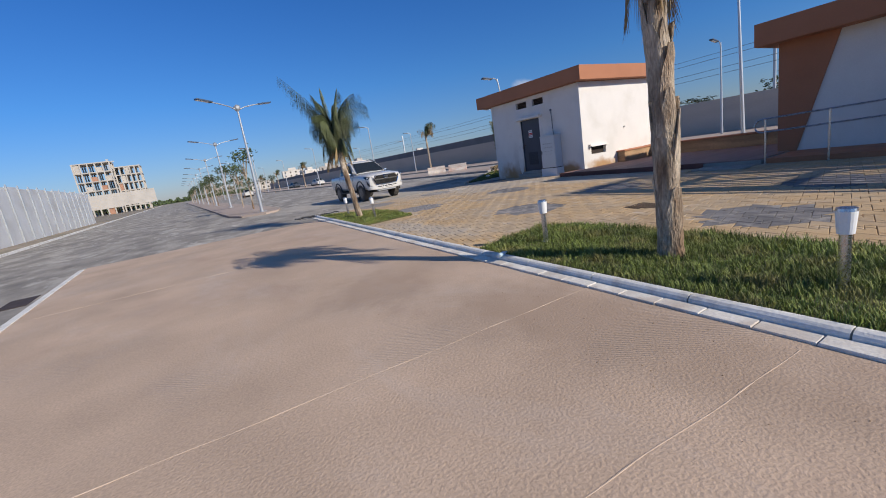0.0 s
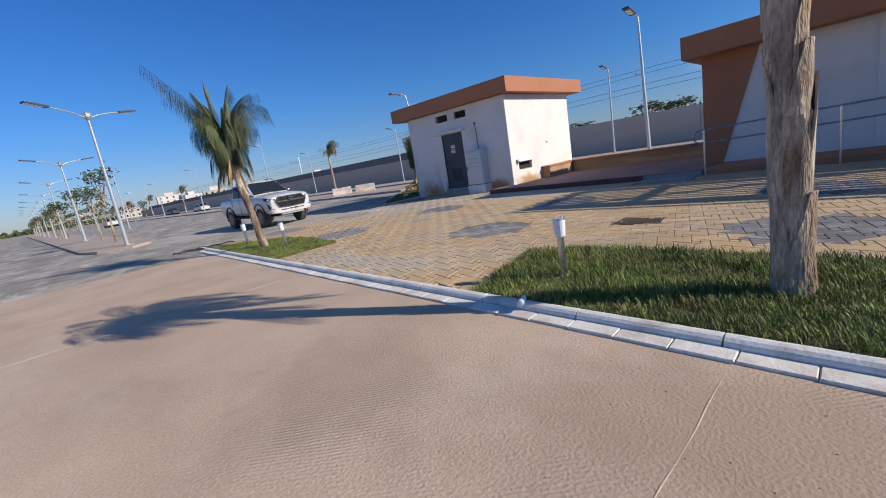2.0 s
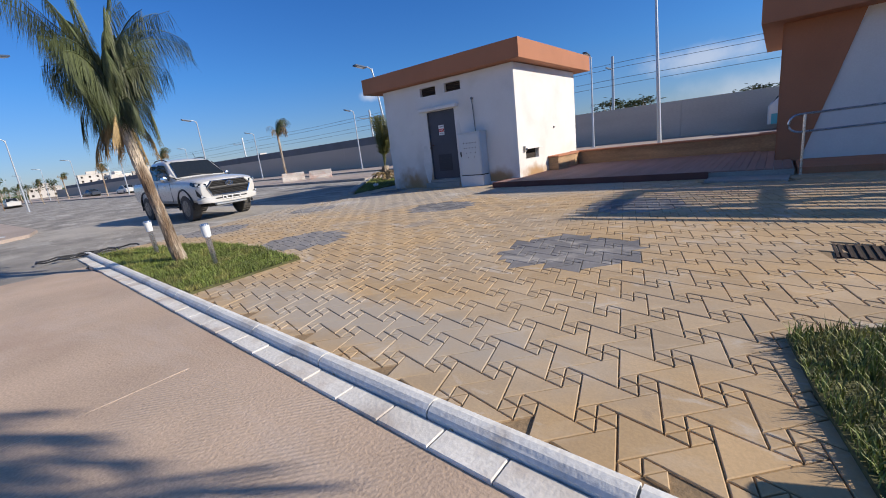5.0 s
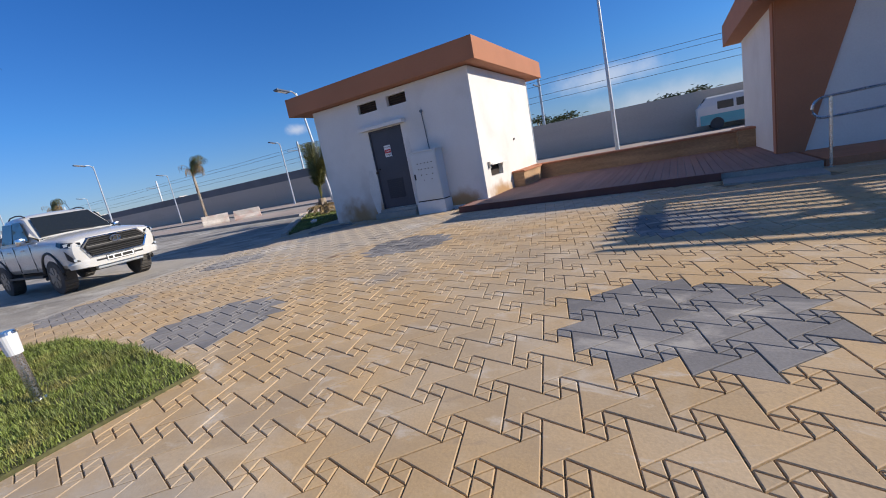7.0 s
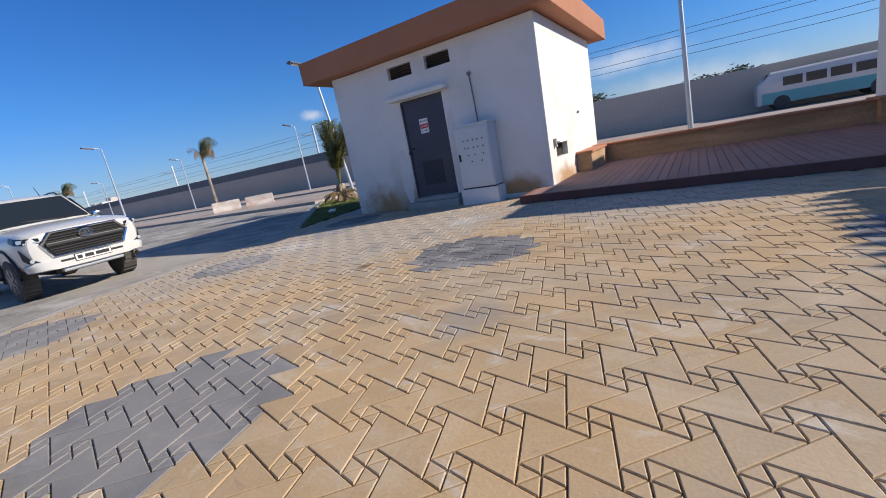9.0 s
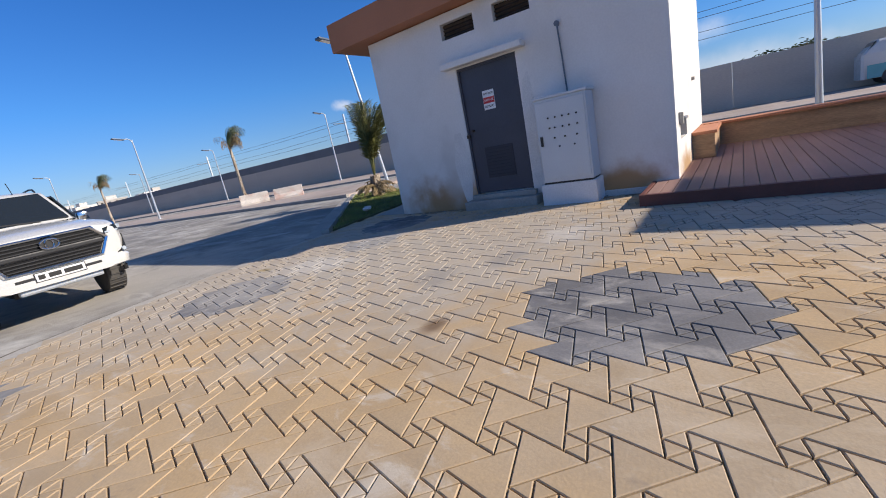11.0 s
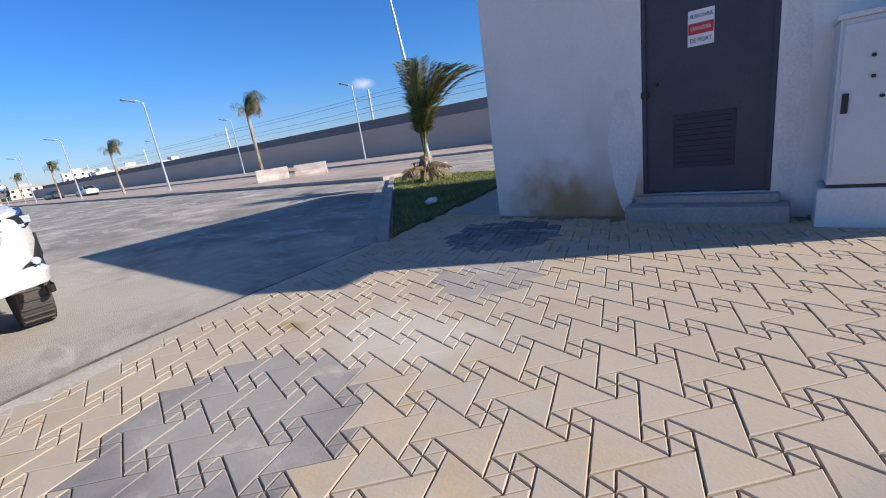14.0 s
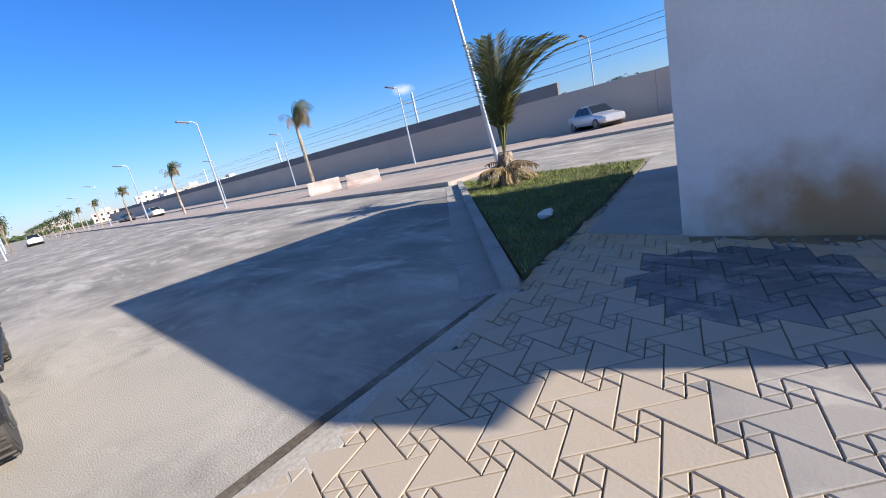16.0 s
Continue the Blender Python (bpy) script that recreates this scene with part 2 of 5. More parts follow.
M_HUTWALL = stain_or_shade(mat("white_plaster_with_damp", (0.76, 0.735, 0.70), 0.9, 0.03, 1.5, 35, 0.35, stain=(0.66, 0.63, 0.58), stain_scale=0.9, stain_at=0.6, stain_amt=0.6, dist=0.006),
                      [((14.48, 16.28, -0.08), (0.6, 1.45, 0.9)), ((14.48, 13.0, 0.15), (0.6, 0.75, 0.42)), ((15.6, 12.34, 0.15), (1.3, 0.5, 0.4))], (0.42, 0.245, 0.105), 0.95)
stain_or_shade(M_HUTWALL, [((14.48, 16.05, 0.75), (0.5, 0.35, 0.8)), ((14.48, 14.05, 0.9), (0.5, 0.30, 0.75))], (0.58, 0.55, 0.51), 0.6)
stain_or_shade(M_PAVER, [((11.2, 17.2, 0.0), (4.2, 2.6, 1.0)), ((11.8, 14.3, 0.0), (3.2, 2.6, 1.0)), ((12.8, 10.5, 0.0), (1.6, 3.5, 1.0)), ((5.0, 9.0, 0.0), (0.5, 2.5, 1.0))], (0.43, 0.385, 0.33), 0.75)
stain_or_shade(M_PAVER, [((11.15, 16.35, 0.0), (0.55, 0.75, 1.0)), ((12.3, 13.2, 0.0), (0.5, 0.4, 1.0))], (0.60, 0.56, 0.51), 0.5)
stain_or_shade(M_PAVER, [((10.75, 14.05, 0.0), (0.42, 0.30, 1.0)), ((11.35, 13.5, 0.0), (0.35, 0.25, 1.0)), ((8.5, 11.2, 0.0), (0.5, 0.35, 1.0))], (0.30, 0.27, 0.24), 0.6)
stain_or_shade(M_PAVER, [((10.9, 17.28, 0.0), (0.10, 0.20, 1.0))], (0.30, 0.22, 0.09), 0.8)
stain_or_shade(M_PAVER, [((9.80, 13.36, 0.0), (0.16, 0.13, 1.0))], (0.19, 0.12, 0.07))
M_PATCH = mat("fresh_grey_render", (0.70, 0.68, 0.65), 0.92, 0.08, 3, 40, 0.5)
M_FASCIA = mat("terracotta_paint", (0.42, 0.175, 0.09), 0.8, 0.05, 1.2, 40, 0.2, stain=(0.39, 0.16, 0.08), stain_scale=0.8)
M_DOOR = mat("dark_grey_painted_steel", (0.050, 0.054, 0.074), 0.5, 0.12, 2, 60, 0.08)
M_DOORLOW = mat("darker_grey_louvre_steel", (0.026, 0.028, 0.040), 0.55, 0.08, 2, 60, 0.08)
M_CAB = mat("light_grey_powder_coat", (0.56, 0.60, 0.63), 0.4, 0.03, 2, 60, 0.04)
M_PLINTH = mat("white_painted_plinth", (0.66, 0.68, 0.70), 0.85, 0.06, 2, 40, 0.3)
M_BLACK = mat("black_plastic", (0.018, 0.018, 0.02), 0.5, 0.1, 3, 60, 0.05)
M_DARK = mat("dark_void", (0.03, 0.022, 0.018), 0.9, 0.1, 3, 40, 0)
M_STEEL = mat("brushed_stainless_steel", (0.55, 0.55, 0.56), 0.28, 0.05, 3, 80, 0.05, metal=1.0)
M_GALV = mat("galvanised_steel", (0.50, 0.53, 0.56), 0.45, 0.05, 2, 60, 0.05, metal=0.6)
M_LED = mat("led_lamp_housing", (0.06, 0.085, 0.13), 0.4, 0.05, 3, 60, 0.05)
M_OPAL = mat("opal_white_plastic", (0.85, 0.86, 0.87), 0.4, 0.02, 3, 60, 0.0)
M_FASCIABOARD = mat("dark_red_edge_board", (0.15, 0.055, 0.042), 0.7, 0.12, 2, 50, 0.2)
M_DECK = mat("reddish_brown_deck_board", (0.33, 0.195, 0.155), 0.8, 0.10, 2, 50, 0.25, rnd=0.08, stretch=(0.3, 1.5, 1))
M_STONE = mat("tan_stone_cladding", (0.42, 0.27, 0.15), 0.85, 0.2, 2, 30, 0.4, stain=(0.30, 0.18, 0.10), stain_scale=3.0, stretch=(1, 0.4, 2.5))
M_COPING = mat("terracotta_coping", (0.45, 0.19, 0.10), 0.85, 0.1, 2, 40, 0.3)
M_BARK = mat("fibrous_palm_bark", (0.21, 0.14, 0.088), 0.95, 0.35, 9, 60, 1.0, stain=(0.48, 0.405, 0.315), stain_scale=5, stain_at=0.47, stain_amt=0.9, dist=0.03, stretch=(1, 1, 0.25))
M_FROND = mat("palm_leaf", (0.078, 0.095, 0.036), 0.55, 0.25, 2, 20, 0, rnd=0.2, island=0.25)
M_DATE = mat("date_palm_leaf", (0.155, 0.155, 0.05), 0.55, 0.25, 2, 20, 0, rnd=0.2, island=0.25)
M_FROND_DRY = mat("dry_palm_leaf", (0.27, 0.19, 0.09), 0.75, 0.25, 2, 20, 0, rnd=0.2, island=0.2)
M_GRASS = mat("lawn_grass", (0.17, 0.215, 0.047), 0.6, 0.3, 1.5, 14, 0, island=0.5, stain=(0.30, 0.25, 0.09), stain_scale=2.6, stain_at=0.58)
M_SOIL = mat("lawn_soil", (0.10, 0.10, 0.04), 0.95, 0.3, 3, 30, 0.5)
M_LEAF = mat("tree_leaf", (0.06, 0.085, 0.03), 0.6, 0.3, 2, 20, 0, rnd=0.15, island=0.3)
M_TRUCK = mat("white_car_paint", (0.62, 0.61, 0.585), 0.3, 0.004, 2, 60, 0, coat=0.6)
M_CHROME = mat("chrome_trim", (0.62, 0.63, 0.65), 0.12, 0.02, 3, 60, 0, metal=1.0)
M_GLASS = glass("dark_car_glass")
M_GRILLE = mat("dark_grille_plastic", (0.007, 0.007, 0.008), 0.6, 0.1, 3, 60, 0, spec=0.2)
M_LAMPGLASS = mat("headlight_glass", (0.45, 0.50, 0.56), 0.1, 0.1, 20, 90, 0, coat=1.0)
M_TYRE = mat("dusty_tyre_rubber", (0.075, 0.07, 0.066), 0.85, 0.15, 6, 60, 0.3)
M_RIM = mat("alloy_rim", (0.16, 0.165, 0.175), 0.35, 0.05, 3, 60, 0, metal=0.8)
M_SILVER = mat("silver_car_paint", (0.55, 0.56, 0.58), 0.3, 0.03, 2, 60, 0, metal=0.4, coat=0.6)
M_DARKCAR = mat("dark_blue_car_paint", (0.05, 0.06, 0.08), 0.3, 0.03, 2, 60, 0, coat=0.6)
M_TEAL = mat("teal_bus_paint", (0.05, 0.35, 0.40), 0.35, 0.05, 2, 60, 0, coat=0.4)
M_BOTTLE = mat("cloudy_blue_plastic", (0.45, 0.58, 0.66), 0.2, 0.05, 8, 60, 0.1, coat=0.5)
M_YELLOW = mat("yellow_marker", (0.7, 0.42, 0.03), 0.5, 0.1, 3, 60, 0)
M_RED_SIGN = mat("red_sign_ink", (0.55, 0.03, 0.03), 0.5, 0.05, 3, 60, 0)
M_WHITE_SIGN = mat("white_sign_plate", (0.8, 0.8, 0.8), 0.45, 0.03, 3, 60, 0)
M_INK = mat("black_sign_ink", (0.02, 0.02, 0.02), 0.5, 0.05, 3, 60, 0)
M_EWALL = mat("grey_beige_boundary_wall", (0.52, 0.45, 0.375), 0.92, 0.08, 0.6, 20, 0.3, stain=(0.42, 0.36, 0.30), stain_scale=0.15, stretch=(1, 0.3, 1.5))
M_EWALL_DARK = mat("dark_grey_railway_wall", (0.17, 0.175, 0.19), 0.92, 0.1, 0.5, 20, 0.2)
M_HOARD = mat("pale_sheet_metal_hoarding", (0.62, 0.63, 0.64), 0.6, 0.06, 0.8, 20, 0.1, stain=(0.45, 0.44, 0.42), stain_scale=0.3)
M_HOUSE = mat("pale_house_render", (0.62, 0.58, 0.53), 0.9, 0.08, 0.3, 5, 0, rnd=0.25)
M_RAWCONC = mat("raw_grey_concrete", (0.48, 0.45, 0.41), 0.92, 0.1, 0.3, 5, 0.1)
M_BRICKRED = mat("red_hollow_brick", (0.40, 0.22, 0.15), 0.92, 0.1, 0.4, 5, 0.1)
M_BARRIER = mat("worn_white_red_concrete", (0.58, 0.52, 0.46), 0.9, 0.15, 2, 20, 0.3, stain=(0.50, 0.28, 0.22), stain_scale=1.6, stain_at=0.58)
M_COLUMN = mat("slate_grey_painted_steel", (0.13, 0.15, 0.18), 0.5, 0.05, 2, 40, 0.05)
M_GRATE = mat("rusty_iron_grate", (0.09, 0.065, 0.05), 0.7, 0.2, 6, 60, 0.3, metal=0.5)


# ---- builders ----
def thing(name, loc=(0, 0, 0), label="", category="", group="", kind="", rz=0):
    ob = new(name)
    ob.matrix_world = pose(*loc, 0, 0, rz)
    return tagged(ob, label, category, group, kind)


def part(name, bm, material, parent=None, label="", smooth=False):
    me = bpy.data.meshes.new(name)
    bm.to_mesh(me)
    bm.free()
    mats = material if isinstance(material, (list, tuple)) else [material]
    for m in mats:
        me.materials.append(m)
    if smooth:
        for f in me.polygons:
            f.use_smooth = True
        me.set_sharp_from_angle(angle=radians(38))
    ob = new(name, me)
    if parent is not None:
        ob.parent = parent
    return tagged(ob, label)


def raw(name, verts, faces, material, parent=None, label=""):
    me = bpy.data.meshes.new(name)
    me.from_pydata(verts, [], faces)
    me.materials.append(material)
    ob = new(name, me)
    if parent is not None:
        ob.parent = parent
    return tagged(ob, label)


def box(x0, x1, y0, y1, z0, z1, bev=0.0, bm=None, m=None):
    bm = bm or bmesh.new()
    r = bmesh.ops.create_cube(bm, size=1, matrix=Matrix.Translation(((x0 + x1) / 2, (y0 + y1) / 2, (z0 + z1) / 2)) @ Matrix.Diagonal((x1 - x0, y1 - y0, z1 - z0, 1)))
    vs = r["verts"]
    if bev:
        es = list({e for v in vs for e in v.link_edges})
        g = bmesh.ops.bevel(bm, geom=es, offset=bev, segments=2, affect="EDGES", profile=0.6)
        vs = list({v for f in g["faces"] for v in f.verts} | {v for v in vs if v.is_valid})
    if m is not None:
        bmesh.ops.transform(bm, matrix=m, verts=vs)
    return bm


def cyl(p0, p1, r0, r1=None, seg=16, bm=None):
    bm = bm or bmesh.new()
    p0, p1 = Vector(p0), Vector(p1)
    r1 = r0 if r1 is None else r1
    d = p1 - p0
    q = d.to_track_quat("Z", "Y").to_matrix().to_4x4()
    bmesh.ops.create_cone(bm, cap_ends=True, segments=seg, radius1=r0, radius2=r1, depth=d.length, matrix=Matrix.Translation((p0 + p1) / 2) @ q)
    return bm


def tube(pts, r, seg=10, bm=None):
    """A round bar along a line of points; r is one radius or one a point."""
    bm = bm or bmesh.new()
    pts = [Vector(p) for p in pts]
    rs = r if isinstance(r, (list, tuple)) else [r] * len(pts)
    rings = []
    for i, p in enumerate(pts):
        d = (pts[min(i + 1, len(pts) - 1)] - pts[max(i - 1, 0)]).normalized()
        q = d.to_track_quat("Z", "Y")
        rings.append([bm.verts.new(p + q @ Vector((rs[i] * math.cos(a), rs[i] * math.sin(a), 0))) for a in (2 * math.pi * k / seg for k in range(seg))])
    for a, b in zip(rings, rings[1:]):
        for k in range(seg):
            bm.faces.new((a[k], a[(k + 1) % seg], b[(k + 1) % seg], b[k]))
    bm.faces.new(rings[0][::-1])
    bm.faces.new(rings[-1])
    return bm


def prism(poly, z0, z1, bm=None):
    bm = bm or bmesh.new()
    lo = [bm.verts.new((x, y, z0)) for x, y in poly]
    hi = [bm.verts.new((x, y, z1)) for x, y in poly]
    n = len(poly)
    bm.faces.new(hi)
    bm.faces.new(lo[::-1])
    for i in range(n):
        bm.faces.new((lo[i], lo[(i + 1) % n], hi[(i + 1) % n], hi[i]))
    bmesh.ops.recalc_face_normals(bm, faces=bm.faces[:])
    return bm


def loft(sections, bm=None, closed=True):
    """Joins rings of equal count; caps both ends."""
    bm = bm or bmesh.new()
    rings = [[bm.verts.new(p) for p in s] for s in sections]
    n = len(rings[0])
    for a, b in zip(rings, rings[1:]):
        for k in range(n if closed else n - 1):
            bm.faces.new((a[k], a[(k + 1) % n], b[(k + 1) % n], b[k]))
    if closed:
        bm.faces.new(rings[0][::-1])
        bm.faces.new(rings[-1])
    bmesh.ops.recalc_face_normals(bm, faces=bm.faces[:])
    return bm


def quad(pts, thick, bm=None):
    """A thin plate through four corners, thickened along its normal."""
    bm = bm or bmesh.new()
    pts = [Vector(p) for p in pts]
    nrm = (pts[1] - pts[0]).cross(pts[2] - pts[1]).normalized() * thick
    a = [bm.verts.new(p) for p in pts]
    b = [bm.verts.new(p + nrm) for p in pts]
    n = len(pts)
    bm.faces.new(a[::-1])
    bm.faces.new(b)
    for i in range(n):
        bm.faces.new((a[i], a[(i + 1) % n], b[(i + 1) % n], b[i]))
    return bm


def cut(ob, boxes):
    """Cuts boxes or cylinders out of a mesh object, once."""
    bm = bmesh.new()
    for b in boxes:
        if b[0] == "box":
            box(*b[1:], bm=bm)
        else:
            cyl(*b[1:], bm=bm)
    me = bpy.data.meshes.new("cutter")
    bm.to_mesh(me)
    bm.free()
    c = new("cutter", me)
    md = ob.modifiers.new("cut", "BOOLEAN")
    md.object, md.operation, md.solver = c, "DIFFERENCE", "EXACT"
    c.matrix_world = ob.matrix_world
    bpy.context.view_layer.update()
    res = bpy.data.meshes.new_from_object(ob.evaluated_get(bpy.context.evaluated_depsgraph_get()))
    ob.modifiers.clear()
    old = ob.data
    ob.data = res
    bpy.data.objects.remove(c)
    bpy.data.meshes.remove(old)
    for f in res.polygons:
        f.use_smooth = True
    res.set_sharp_from_angle(angle=radians(30))
    return ob


def writing(body, size, loc, rot, material, parent, name="lettering", width=None):
    """Flat letters as a mesh."""
    cu = bpy.data.curves.new(name, "FONT")
    cu.body, cu.size, cu.align_x, cu.align_y, cu.extrude = body, size, "CENTER", "CENTER", 0.001
    t = new(name, cu)
    bpy.context.view_layer.update()
    me = bpy.data.meshes.new_from_object(t.evaluated_get(bpy.context.evaluated_depsgraph_get()))
    bpy.data.objects.remove(t)
    if width:
        xs = [v.co.x for v in me.vertices]
        k = width / (max(xs) - min(xs))
        for v in me.vertices:
            v.co.x *= k
    me.materials.clear()
    me.materials.append(material)
    ob = new(name, me)
    ob.parent = parent
    ob.matrix_basis = pose(*loc, *rot)
    return ob


def inside(x, y, poly):
    c, n = False, len(poly)
    for i in range(n):
        (x0, y0), (x1, y1) = poly[i], poly[i - 1]
        if (y0 > y) != (y1 > y) and x < (x1 - x0) * (y - y0) / (y1 - y0) + x0:
            c = not c
    return c


# ---- ground, roads ----
def kx(y):
    """The line of the kerb's road side."""
    return 3.57 + 0.0722 * y


Z_ROAD = -0.022
part("ground", box(-1500, 1500, -800, 2500, -1.0, -0.09), M_EARTH)
tagged(bpy.data.objects["ground"], "dusty bare earth reaching to the horizon", "ground", kind="structure")
tagged(part("road", box(-9, 20, 15.55, 400, -0.4, Z_ROAD), M_ASPHALT), "worn dusty grey asphalt car park and road", "road", kind="structure")
tagged(part("road_west", box(-9, -1.78, -40, 15.55, -0.4, Z_ROAD), M_ASPHALT), "worn dusty grey asphalt road beside the red concrete", "road", kind="structure")
road_red = tagged(part("road_red", box(-1.66, 4.6, -40, 15.54, -0.4, Z_ROAD + 0.006), M_RED), "pinkish red stamped concrete lane, dusty and dry", "road", kind="structure")
for x0, x1, y, tilt in ((-1.5, 3.75, 3.66, -1.5), (1.3, 3.6, 2.05, -4.0), (-1.5, 3.7, -1.6, -1.0), (-1.5, 3.9, 9.4, -1.0)):
    bm = bmesh.new()
    n = 26
    pts = []
    for i in range(n + 1):
        x = x0 + (x1 - x0) * i / n
        pts.append((x, y + 0.02 * noise.noise((x * 2, y, 0)) + math.tan(radians(tilt)) * (x - 1.5), Z_ROAD + 0.004))
    part("concrete_joint", tube(pts, [0.0045 + 0.004 * noise.noise((i * 0.7, y, 3)) for i in range(n + 1)], 6, bm), M_JOINT, road_red)
gut = tagged(part("gutter", box(-1.78, -1.66, -40, 15.2, -0.3, Z_ROAD + 0.02, 0.01), M_WHITE_KERB), "narrow white concrete edging strip beside the road", "kerb", kind="structure")

# kerb: flat gutter slabs and rounded white kerb stones
kerb = thing("kerb", label="white painted kerb stones with flat gutter slabs", category="kerb", kind="structure")
y = -4.0
i = 0
while y < 16.6:
    l = 0.345
    bm = bmesh.new()
    o = random.uniform(-0.004, 0.004)
    poly = [(kx(y) + o, y), (kx(y) + 0.147, y), (kx(y + l) + 0.147, y + l - 0.006), (kx(y + l) + o, y + l - 0.006)]
    prism(poly, -0.2, Z_ROAD + 0.024 + random.uniform(-0.003, 0.003), bm)
    bmesh.ops.bevel(bm, geom=[e for e in bm.edges if e.verts[0].co.z > -0.1 and e.verts[1].co.z > -0.1], offset=0.006, segments=1, affect="EDGES")
    part("gutter_slab", bm, M_GUTTER, kerb)
    y += l
y = -4.0
while y < 16.4:
    l = 0.96
    secs = []
    for k in range(4):
        yy = y + (l - 0.012) * k / 3
        x = kx(yy) + 0.152
        j = 0.003 * noise.noise((yy * 3, 0, 5))
        secs.append([(x, yy, -0.2), (x + j, yy, 0.018), (x + 0.010 + j, yy, 0.034), (x + 0.035, yy, 0.050 + j), (x + 0.07, yy, 0.056 + j), (x + 0.105, yy, 0.048), (x + 0.122, yy, 0.028), (x + 0.122, yy, -0.2)])
    part("kerb_stone", loft(secs), M_WHITE_KERB, kerb, smooth=False)
    y += l

# the paved square's concrete edge to the car park
EDGE_Y = 18.02
tagged(part("paving_edge", prism([(6.2, 16.65), (8.4, 17.73), (10.0, 18.03), (11.2, 18.17), (13.05, 18.34), (13.05, 18.50), (11.2, 18.40), (10.0, 18.28), (8.3, 17.97), (6.1, 16.88)], -0.3, 0.003), M_EDGE), "low pale concrete edge of the paved square", "kerb", kind="structure")
tagged(part("edge_seam", prism([(6.1, 16.885), (8.3, 17.975), (10.0, 18.285), (11.2, 18.405), (13.05, 18.505), (13.05, 18.58), (11.2, 18.51), (10.0, 18.40), (8.25, 18.09), (6.03, 16.99)], -0.3, Z_ROAD + 0.006), M_SEAM), "dark seam of damp earth along the paving edge", "kerb", kind="structure")

BED1 = [(3.42, -6.0), (3.99, 2.0), (4.27, 5.85), (5.2, 6.05), (5.80, 6.15), (6.10, 5.7), (6.05, 4.8), (5.9, 2.0), (5.9, -6.0)]
BED2 = [(4.66, 11.28), (6.12, 11.32), (6.35, 12.9), (6.38, 14.4), (5.6, 16.0), (5.02, 16.35)]
BED3 = [(13.25, 18.45), (19.45, 24.25), (20.0, 24.75), (19.85, 19.5), (16.0, 18.85)]
PAVE = [(3.2, -6.0), (4.0, 6.0), (4.4, 11.2), (4.8, 16.6), (6.1, 16.76), (8.4, 17.84), (10.0, 18.14), (11.2, 18.27), (13.0, 18.42), (13.3, 18.46), (16.0, 18.72), (19.9, 19.4), (19.9, 17.6), (14.3, 17.4), (14.3, 12.65), (13.5, 12.65), (13.45, 6.0), (15.3, 6.0), (15.3, -6.0)]
paving = tagged(part("pavement", prism([(3.40, -6.0), (4.48, 9.0), (5.0, 16.5), (6.2, 16.64), (8.4, 17.72), (10.0, 18.02), (11.2, 18.16), (13.0, 18.33), (13.3, 18.36), (16.0, 18.75), (19.9, 19.4), (19.9, 12.0), (15.6, 6.0), (15.6, -6.0)], -0.3, -0.008), M_BED), "yellow triangular concrete pavers with rows of dark grey rosettes", "pavement", kind="structure")
tagged(part("path", prism([(14.5, 17.53), (14.6, 18.46), (16.0, 18.74), (19.9, 19.42), (30, 19.5), (30, 17.53)], -0.3, 0.008), M_CONC), "smooth grey concrete path round the hut", "path", kind="structure")

# ---- raised deck, low wall, ramp slab ----
deck = thing("deck", label="low raised deck of reddish brown boards", category="deck", kind="structure")
part("deck_base", box(13.50, 18.75, 5.95, 12.56, -0.2, 0.118), M_CONC, deck)
part("deck_fascia", box(13.42, 13.495, 7.35, 12.62, -0.1, 0.150, 0.006), M_FASCIABOARD, deck, "dark reddish deck edge board")
part("deck_fascia", box(13.497, 14.47, 12.565, 12.62, -0.1, 0.150, 0.006), M_FASCIABOARD, deck)
bm = box(13.50, 18.5, 0, 0.138, 0.120, 0.146, 0.004)
dm = None
y = 5.98
while y < 12.42:
    if dm is None:
        ob = part("deck_board", bm, M_DECK, deck)
        dm = ob.data
    else:
        ob = new("deck_board", dm)
        ob.parent = deck
    ob.location.y = y
    y += 0.146
tagged(part("ramp_slab", prism([(12.72, 6.05), (13.49, 6.0), (13.49, 7.33), (12.85, 7.36)], -0.1, 0.03), M_CONC), "pale concrete ramp slab at the deck's edge", "ramp", kind="structure")

wall_low = thing("wall_low", label="low tan stone-clad wall with terracotta coping", category="wall", kind="structure")
part("wall_body", box(18.5, 18.85, 6.6, 12.26, -0.2, 0.57), M_STONE, wall_low)
part("coping", box(18.42, 18.93, 6.55, 12.26, 0.57, 0.625, 0.012), M_COPING, wall_low)
part("wall_end_block", box(18.2, 18.9, 6.05, 6.6, -0.2, 0.60), M_STONE, wall_low)
part("end_coping", box(18.12, 18.98, 6.0, 6.66, 0.60, 0.655, 0.012), M_COPING, wall_low)
bench = thing("bench", label="short tan stone-clad bench block against the hut", category="bench")
part("bench_body", box(16.55, 18.4, 11.92, 12.265, 0.146, 0.56, 0.01), M_STONE, bench)
part("bench_top", box(16.50, 18.41, 11.88, 12.265, 0.56, 0.615, 0.012), M_COPING, bench)

